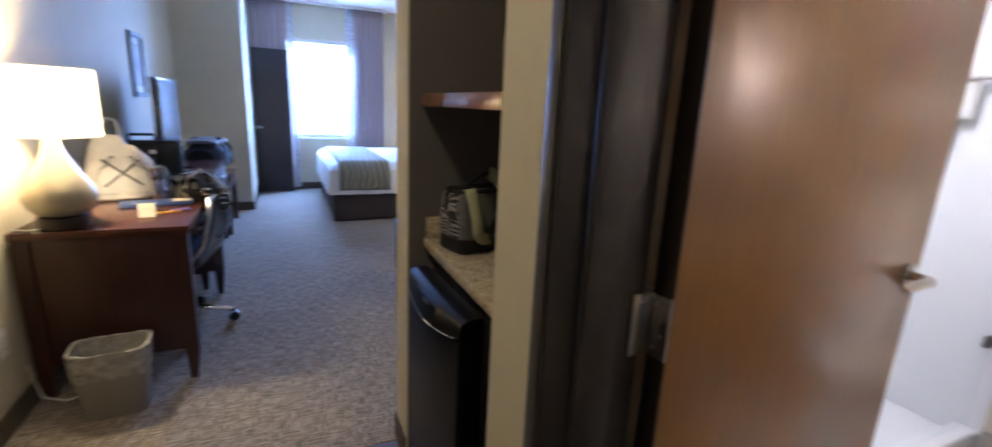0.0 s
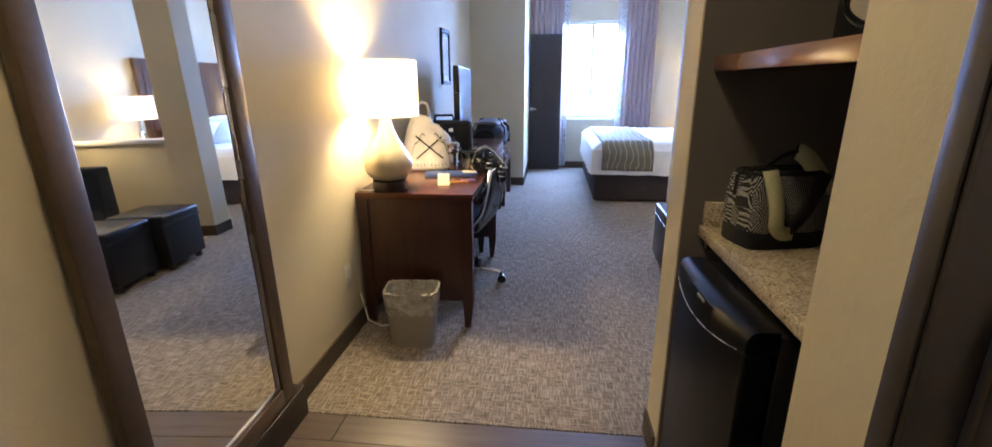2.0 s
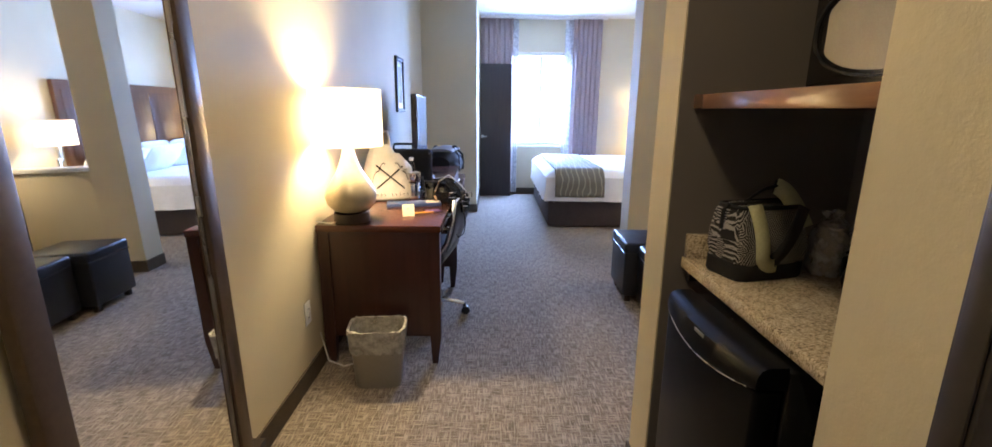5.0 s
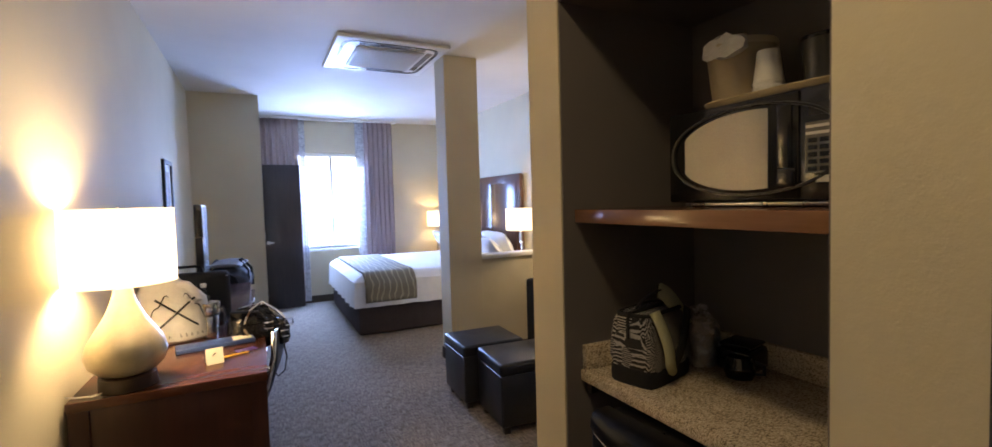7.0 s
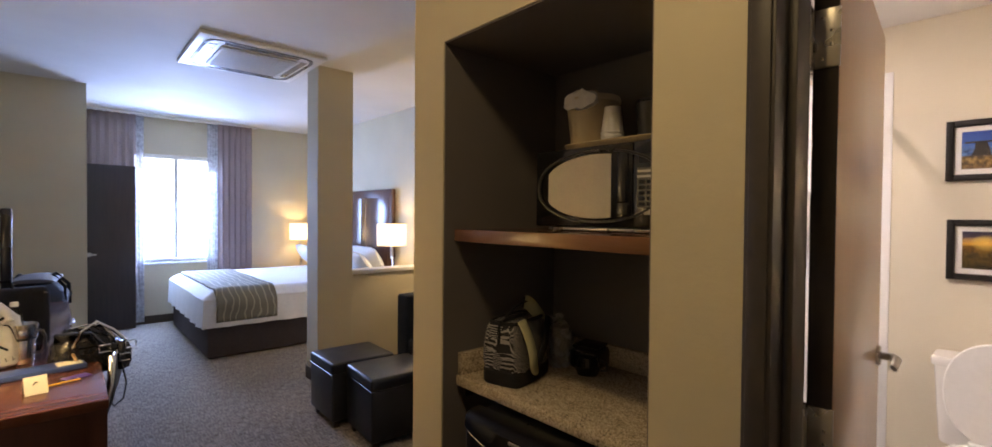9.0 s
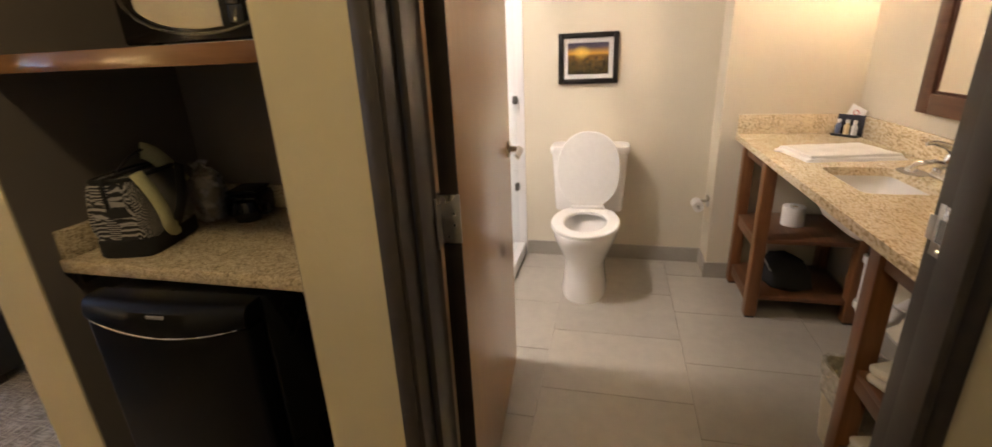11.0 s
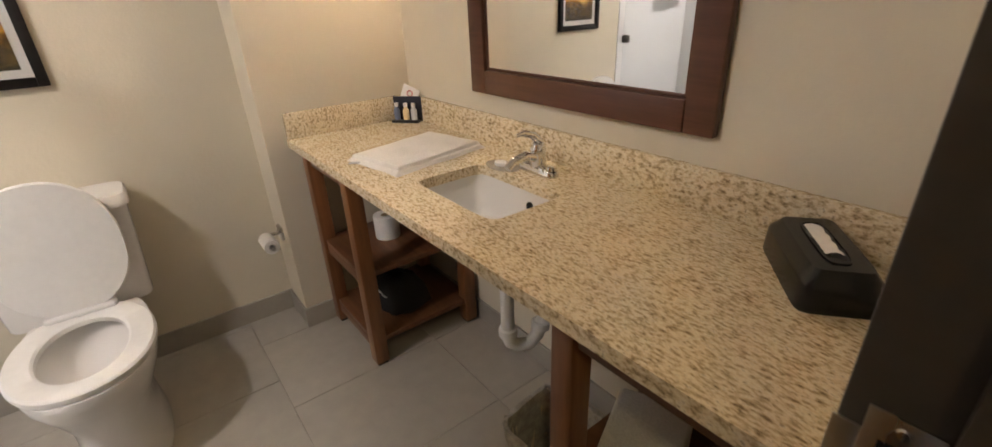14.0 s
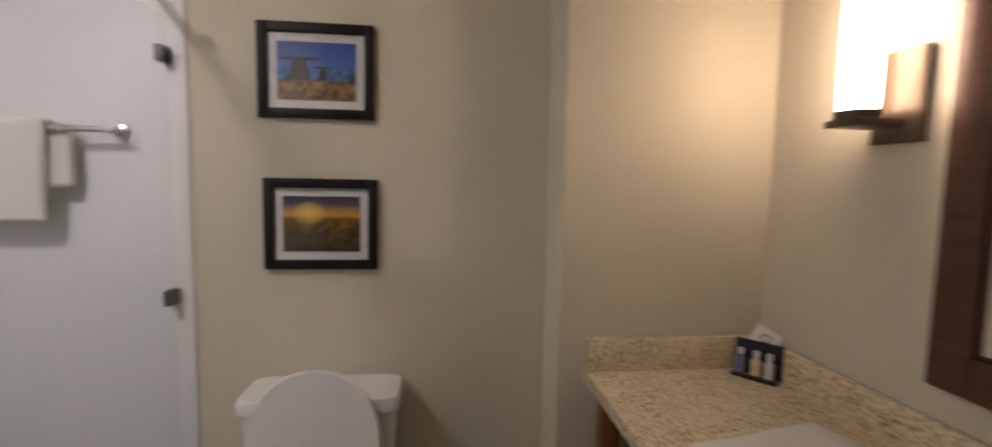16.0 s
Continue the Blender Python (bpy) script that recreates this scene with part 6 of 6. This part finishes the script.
def wall_sconce():
    t = thing("wall_sconce", "lit white glass wall sconce on a bronze plate", "lamp", pose(2.265, SY, 0))
    part("plate", boxes((-0.085, 0.0, 1.53, 0.035, 0.016, 1.73), bevel=0.003), BRONZE, t)
    part("arm", boxes((-0.045, 0.016, 1.565, 0.045, 0.125, 1.582), bevel=0.003), BRONZE, t)
    bm = bmesh.new()
    tall = lathe(bm, [(0.034, 1.598), (0.037, 1.61), (0.037, 1.915), (0.034, 1.92)], 32, pose(0, 0.085, 0))
    thicken(part("shade", bm, OPAL, t, "glowing white opal glass tube"), 0.003)
    part("cup", lathe(bmesh.new(), [(0.034, 1.582), (0.043, 1.585), (0.043, 1.60), (0.038, 1.60)], 32, pose(0, 0.085, 0)), BRONZE, t)


OPAL = shade_mat("opal_glass", 6.6, (1.0, 0.83, 0.72))
wall_sconce()


def print_mat(name, stops, lumps, scale):
    """A landscape print: bands of colour by height with a broken ground."""
    m, nt, b = shader(name, 0.45)
    tc = nt.nodes.new("ShaderNodeTexCoord")
    sep = nt.nodes.new("ShaderNodeSeparateXYZ")
    nt.links.new(tc.outputs["Generated"], sep.inputs[0])
    n = noise_tex(nt, coords(nt, (1, 1, 1)), scale, 6, 0.7)
    h = math_node(nt, "ADD", sep.outputs["Z"], math_node(nt, "MULTIPLY", math_node(nt, "SUBTRACT", n, 0.5), lumps))
    col = ramp(nt, h, stops)
    g = noise_tex(nt, coords(nt), scale * 4, 5, 0.75)
    low = ramp(nt, sep.outputs["Z"], [(0.5, (1, 1, 1)), (0.62, (0, 0, 0))])
    col = mix(nt, math_node(nt, "MULTIPLY", low, 0.75), col, mix(nt, 1.0, col, ramp(nt, g, [(0.42, (0.12, 0.10, 0.07)), (0.60, (1.7, 1.6, 1.2))]), "MULTIPLY"))
    return m, nt, b, col, sep


M1, _nt, _b, _c, _s = print_mat("desert_rock_print", [(0.0, (0.16, 0.10, 0.05)), (0.25, (0.30, 0.19, 0.07)), (0.34, (0.16, 0.11, 0.07)), (0.36, (0.08, 0.20, 0.56)), (1.0, (0.012, 0.06, 0.36))], 0.10, 14)
_nt.links.new(_c, _b.inputs["Base Color"])
M2, _nt, _b, _c, _s = print_mat("sunset_field_print", [(0.0, (0.035, 0.028, 0.012)), (0.40, (0.13, 0.085, 0.022)), (0.60, (0.24, 0.11, 0.012)), (0.655, (0.75, 0.38, 0.05)), (0.75, (0.50, 0.27, 0.08)), (0.86, (0.10, 0.075, 0.11)), (1.0, (0.030, 0.032, 0.09))], 0.08, 10)
_d = math_node(_nt, "ADD", math_node(_nt, "POWER", math_node(_nt, "SUBTRACT", _s.outputs["X"], 0.34), 2.0), math_node(_nt, "POWER", math_node(_nt, "SUBTRACT", _s.outputs["Z"], 0.70), 2.0))
_nt.links.new(mix(_nt, ramp(_nt, _d, [(0.0, (1, 1, 1)), (0.0025, (0.75, 0.75, 0.75)), (0.05, (0, 0, 0))]), _c, (0.98, 0.66, 0.14)), _b.inputs["Base Color"])
p1 = wall_picture("wall_picture", pose(BX, 0.855, 1.617, 0, 0, -90), 0.352, 0.290, M1, "black framed print of desert rocks under blue sky", 0.030, 0.026)
rk = bmesh.new()
for x0, z0, w, h, cap in ((0.085, 0.118, 0.07, 0.075, 0.055), (0.175, 0.118, 0.028, 0.045, 0.028), (0.27, 0.110, 0.018, 0.035, 0.012)):
    loft(rk, [[(x0 + w * a + 0.006 * math.sin(40 * z + a), -0.0100 - 0.0002 * b, z0 + z) for a, b in ((0.05 + 0.2 * z / h, 0), (0.95 - 0.15 * z / h, 0), (0.95 - 0.15 * z / h, 1), (0.05 + 0.2 * z / h, 1))] for z in (0, h * 0.4, h * 0.8)])
    box(rk, x0 - cap * 0.35, -0.0102, z0 + h * 0.8, x0 + w + cap * 0.6, -0.0098, z0 + h * 0.92)
part("printed_rocks", rk, plain("rock_ink", (0.045, 0.035, 0.028), 0.6, 0, 120, 0.5), p1, smooth=False)
wall_picture("wall_picture", pose(BX, 0.845, 1.140, 0, 0, -90), 0.352, 0.290, M2, "black framed print of sunset over a field", 0.030, 0.026)


def paper_holder():
    t = thing("toilet_paper_holder", "brushed nickel paper holder with a white roll", "paper holder", pose(2.755, -0.065, 0.45))
    t.scale = (1.08, 1.08, 1.08)
    part("plate", boxes((-0.028, 0, -0.028, 0.028, 0.012, 0.028), bevel=0.003), NICKEL, t)
    part("arm", tube(bmesh.new(), [(0.0, 0.01, 0), (0.0, 0.062, 0.0), (-0.02, 0.07, 0), (-0.14, 0.07, 0)], 0.008, 10), NICKEL, t)
    r = part("roll", lathe(bmesh.new(), [(0.012, -0.045), (0.028, -0.045), (0.028, 0.045), (0.012, 0.045), (0.012, -0.045)], 28, pose(-0.075, 0.07, 0, 0, 90)), TERRY, t, "small white toilet paper roll")


paper_holder()
trash_bin("trash_bin", pose(1.315, -0.345, 0, 0, 0, 6), "cream plastic waste bin with clear liner under the vanity", CREAMBIN, LINER, 0.25, 0.22, 0.30)


def trap():
    t = thing("drain_trap", "white plastic drain trap under the basin", "pipe", pose(1.60, -0.405, 0))
    part("tailpiece", tube(bmesh.new(), [(0.03, 0, 0.70), (0.0, 0, 0.66), (0, 0, 0.60)], 0.020, 16), BLACKPLASTIC, t)
    part("downpipe", tube(bmesh.new(), [(0, 0, 0.61), (0, 0, 0.40), (0, -0.008, 0.375), (-0.012, -0.03, 0.36), (-0.03, -0.06, 0.362), (-0.04, -0.085, 0.39), (-0.044, -0.095, 0.43), (-0.05, -0.12, 0.458), (-0.06, -0.17, 0.47), (-0.07, -0.305, 0.475)], 0.021, 16), WHITEPLASTIC, t)
    for z in (0.60, 0.42):
        part("nut", lathe(bmesh.new(), [(0.021, z - 0.016), (0.029, z - 0.014), (0.029, z + 0.012), (0.021, z + 0.014)], 12, pose(0, 0, 0)), WHITEPLASTIC, t)
    part("nut", lathe(bmesh.new(), [(0.021, -0.014), (0.029, -0.012), (0.029, 0.012), (0.021, 0.014)], 12, pose(-0.044, -0.095, 0.425, 10)), WHITEPLASTIC, t)


trap()
sv = single("supply_hose", tube(bmesh.new(), [(1.46, SY + 0.01, 0.55), (1.47, -0.62, 0.565), (1.52, -0.52, 0.63), (1.60, -0.48, 0.70)], 0.011, 10), plain("red_braided_hose", (0.22, 0.035, 0.03), 0.5), "dark red water supply hose under the basin", "hose")

# on the shelves of the stands
rp = thing("toilet_roll", "white spare toilet roll on the stand shelf", "toilet roll", pose(2.44, -0.42, 0.43))
part("roll", lathe(bmesh.new(), [(0.02, 0), (0.052, 0), (0.053, 0.004), (0.053, 0.096), (0.052, 0.10), (0.02, 0.10), (0.02, 0)], 32), TERRY, rp)
part("core", lathe(bmesh.new(), [(0.0195, 0.002), (0.0195, 0.098)], 24), TAN, rp)


def dryer_bag():
    t = thing("hair_dryer_bag", "black cloth hair dryer bag on the lower shelf", "bag", pose(2.40, -0.40, 0.125, 0, 0, 15))
    rings = [oval(0, 0, z, rx, ry, 24, 2.6) for z, rx, ry in ((0, 0.13, 0.10), (0.02, 0.15, 0.115), (0.07, 0.14, 0.105), (0.12, 0.10, 0.07), (0.15, 0.05, 0.03))]
    part("body", loft(bmesh.new(), lumpy(rings, 15, 0.010)), BLACKCLOTH, t)
    txt = bpy.data.curves.new("lettering", "FONT")
    txt.body, txt.size, txt.extrude, txt.align_x = "HAIR DRYER", 0.028, 0.0006, "CENTER"
    tmp = new("lettering", txt)
    dg = bpy.context.evaluated_depsgraph_get()
    me = bpy.data.meshes.new_from_object(tmp.evaluated_get(dg))
    bpy.data.objects.remove(tmp)
    me.materials.clear()
    me.materials.append(WHITEPLASTIC)
    ob = new("lettering", me)
    ob.parent = t
    ob.matrix_basis = pose(-0.06, 0.105, 0.10, -58, 0, 190) @ pose(0, 0, 0, 0, 0, 90)
    ob["label"] = "white printed words on the bag"


dryer_bag()
for y, x, w, a, z in ((-0.335, 1.055, 0.20, 24, 0.452), (-0.34, 0.87, 0.20, -12, 0.452), (-0.34, 1.045, 0.22, 10, 0.182), (-0.34, 0.85, 0.18, -8, 0.182)):
    t = thing("bath_towel", "folded white bath towel on the stand shelf", "towel", pose(x, y, z, 0, 0, a), "shelf towels")
    for k in range(2):
        bm = boxes((-w * 0.42, -0.12, k * 0.028, w * 0.42, 0.12, k * 0.028 + 0.030), bevel=0.0135, seg=4)
        bmesh.ops.subdivide_edges(bm, edges=[e for e in bm.edges if e.calc_length() > 0.08], cuts=4, use_grid_fill=True)
        for v in bm.verts:
            v.co.z += 0.004 * noise.noise(v.co * 11 + Vector((x * 9, k, 0))) * (1 if v.co.z > 0.01 else 0)
        part("fold", bm, TERRY, t)


# ---- shower ----
structure("wall_shower_panels", boxes((BX - 0.008, 1.062, 0.0, BX, 1.84, 2.20), (1.20, 1.832, 0.0, BX - 0.008, 1.84, 2.20), (1.20, 1.07, 0.0, 1.208, 1.832, 2.20), bevel=0.003), SURROUND, "glossy white shower wall panels", True)
structure("floor_shower", boxes((1.208, 1.07, 0.0, BX - 0.008, 1.155, 0.085), (1.208, 1.155, 0.0, BX - 0.008, 1.832, 0.03), bevel=0.008), SURROUND, "white shower tray with raised curb", True)
structure("wall_shower_end", boxes((1.09, 1.0, 0, 1.20, 1.07, BZ)), BATHPAINT, "cream wall end beside the shower")


def shower_screen():
    t = thing("shower_screen", "frameless glass shower screen with a sliding door on a rail", "shower screen", pose(0, 0, 0))
    g = part("fixed_pane", boxes((1.94, 1.112, 0.087, BX - 0.012, 1.120, 1.905)), SHOWERGLASS, t, smooth=False)
    g2 = part("sliding_pane", boxes((1.225, 1.138, 0.10, 2.02, 1.146, 1.935)), SHOWERGLASS, t, smooth=False)
    for p, x in ((g, 1.94), (g2, 2.02)):
        p.visible_shadow = False
        part("pane_edge", boxes((x - 0.002, 1.112 if p is g else 1.138, 0.10, x + 0.002, 1.120 if p is g else 1.146, 1.90)), GREENEDGE, p)
    part("rail", tube(bmesh.new(), [(1.21, 1.128, 1.96), (BX - 0.009, 1.128, 1.96)], 0.011, 14), NICKEL, t)
    for x in (1.75, 1.36):
        part("roller", lathe(bmesh.new(), [(0, -0.014), (0.030, -0.014), (0.032, -0.01), (0.032, 0.010), (0.030, 0.014), (0, 0.014)], 28, pose(x, 1.105, 1.987, 90)), BRONZE, t)
    for x in (2.62, 2.05):
        part("rail_stud", lathe(bmesh.new(), [(0, -0.012), (0.014, -0.012), (0.014, 0.02), (0, 0.02)], 16, pose(x, 1.108, 1.96, 90)), NICKEL, t)
    for z in (0.49, 1.055, 1.79):
        part("wall_clamp", boxes((BX - 0.055, 1.104, z - 0.024, BX - 0.008, 1.128, z + 0.024), bevel=0.003), DARKNICKEL, t)


DARKNICKEL = plain("dark_satin_nickel", (0.16, 0.15, 0.14), 0.45, 0.8, 80, 0.06)
SHOWERGLASS = thin_glass("clear_shower_glass", (0.96, 0.975, 0.98), 0.010)
GREENEDGE = plain("green_glass_edge", (0.35, 0.50, 0.55), 0.2)
shower_screen()


def towel_bar():
    t = thing("towel_bar", "brushed nickel towel bar on the shower wall", "towel bar", pose(BX - 0.008, 1.22, 1.56))
    for y in (0.03, 0.55):
        part("post", lathe(bmesh.new(), [(0.024, 0), (0.022, 0.012), (0.011, 0.016), (0.011, 0.072), (0, 0.074)], 20, pose(0, y, 0, 0, -90)), NICKEL, t)
    part("bar", tube(bmesh.new(), [(-0.062, 0.0, 0), (-0.062, 0.58, 0)], 0.009, 12), NICKEL, t)


towel_bar()


def hanging_towel():
    def f(u, v):
        # front fall, over the bar, back fall
        s = -0.28 + 0.50 * v
        fold = 0.006 * math.sin(u * 9 + 2 * v)
        y = 1.41 + 0.31 * u
        bx = BX - 0.008 - 0.062
        if s < 0:
            return (bx - 0.014 - 0.006 * math.sin(u * 7) + fold, y - 0.01 * (s / 0.28), 1.572 + s)
        if s < 0.04:
            a = s / 0.04 * math.pi
            return (bx - 0.014 * math.cos(a), y, 1.572 + 0.012 * math.sin(a))
        return (bx + 0.014 + fold * 0.5, y - 0.05, 1.572 - (s - 0.04))

    ob = single("hanging_towel", grid(bmesh.new(), 14, 40, f), TERRY, "white towel hanging over the shower towel bar", "towel")
    thicken(ob, 0.010)


hanging_towel()
sl = thing("shower_light", "round white recessed ceiling light above the shower", "ceiling light", pose(1.68, 1.48, BZ))
part("trim", lathe(bmesh.new(), [(0.10, 0), (0.112, 0), (0.110, -0.008), (0.100, -0.010), (0.098, 0)], 36), WHITEPLASTIC, sl)
part("lens", lathe(bmesh.new(), [(0, -0.003), (0.099, -0.003)], 36), glowing("warm_lens", (1.0, 0.86, 0.66), 3.0), sl)


def entry_door():
    d = tagged(thing("door_3", "dark wood entry door at the end of the hall", "door", pose(-0.55, -1.597, 0)), kind="structure")
    part("leaf", boxes((0, 0, 0.01, 0.9, 0.02, 2.05), bevel=0.003), DOORWOOD, d)
    part("frame", boxes((-0.06, 0, 0, 0, 0.03, 2.11), (0.9, 0, 0, 0.96, 0.03, 2.11), (0, 0, 2.05, 0.9, 0.03, 2.11), bevel=0.003), STEELFRAME, d)
    hd = part("handle", lathe(bmesh.new(), [(0, 0), (0.03, 0), (0.03, 0.01), (0.012, 0.012), (0.012, 0.05), (0, 0.05)], 20, pose(0.07, 0.02, 1.0, -90)), NICKEL, d)
    part("lever", tube(bmesh.new(), [(0.07, 0.07, 1.0), (0.18, 0.07, 1.0)], 0.009, 10), NICKEL, hd)


entry_door()

# ---- floor pieces ----
def plank_floor():
    me = None
    x_edges = 1.2
    row = 0
    y = 1.98
    rnd = random.Random(4)
    while y > -1.55:
        y0 = max(y - 0.150, -1.6)
        x = (-0.66, -0.077, 0.34, -0.297)[row % 4] - 2.4
        while x < HX:
            a, b = max(x, WX + 0.002), min(x + x_edges - 0.003, HX - 0.001)
            if b - a > 0.02:
                part("plank", boxes((a, y0 + 0.0015, -0.006, b, y - 0.0015, 0.0), bevel=0.0007, seg=1), PLANKTILE, hall_floor, smooth=False)
            x += x_edges
        y -= 0.150
        row += 1


plank_floor()


def bath_tiles():
    cols = [(-0.71, -0.456, 1.73), (-0.456, 0.152, 1.735), (0.152, 0.760, 1.462), (0.760, 1.07, 1.735)]
    for y0, y1, xj in cols:
        x = xj - 0.456 * 4
        while x < BX:
            a, b = max(x, HB - 0.058), min(x + 0.456, BX)
            if b - a > 0.02:
                part("tile", boxes((a + 0.0012, y0 + 0.0012, -0.006, b - 0.0012, y1 - 0.0012, 0.0), bevel=0.001, seg=1), BATHTILE, bath_floor, smooth=False)
            x += 0.456


bath_tiles()
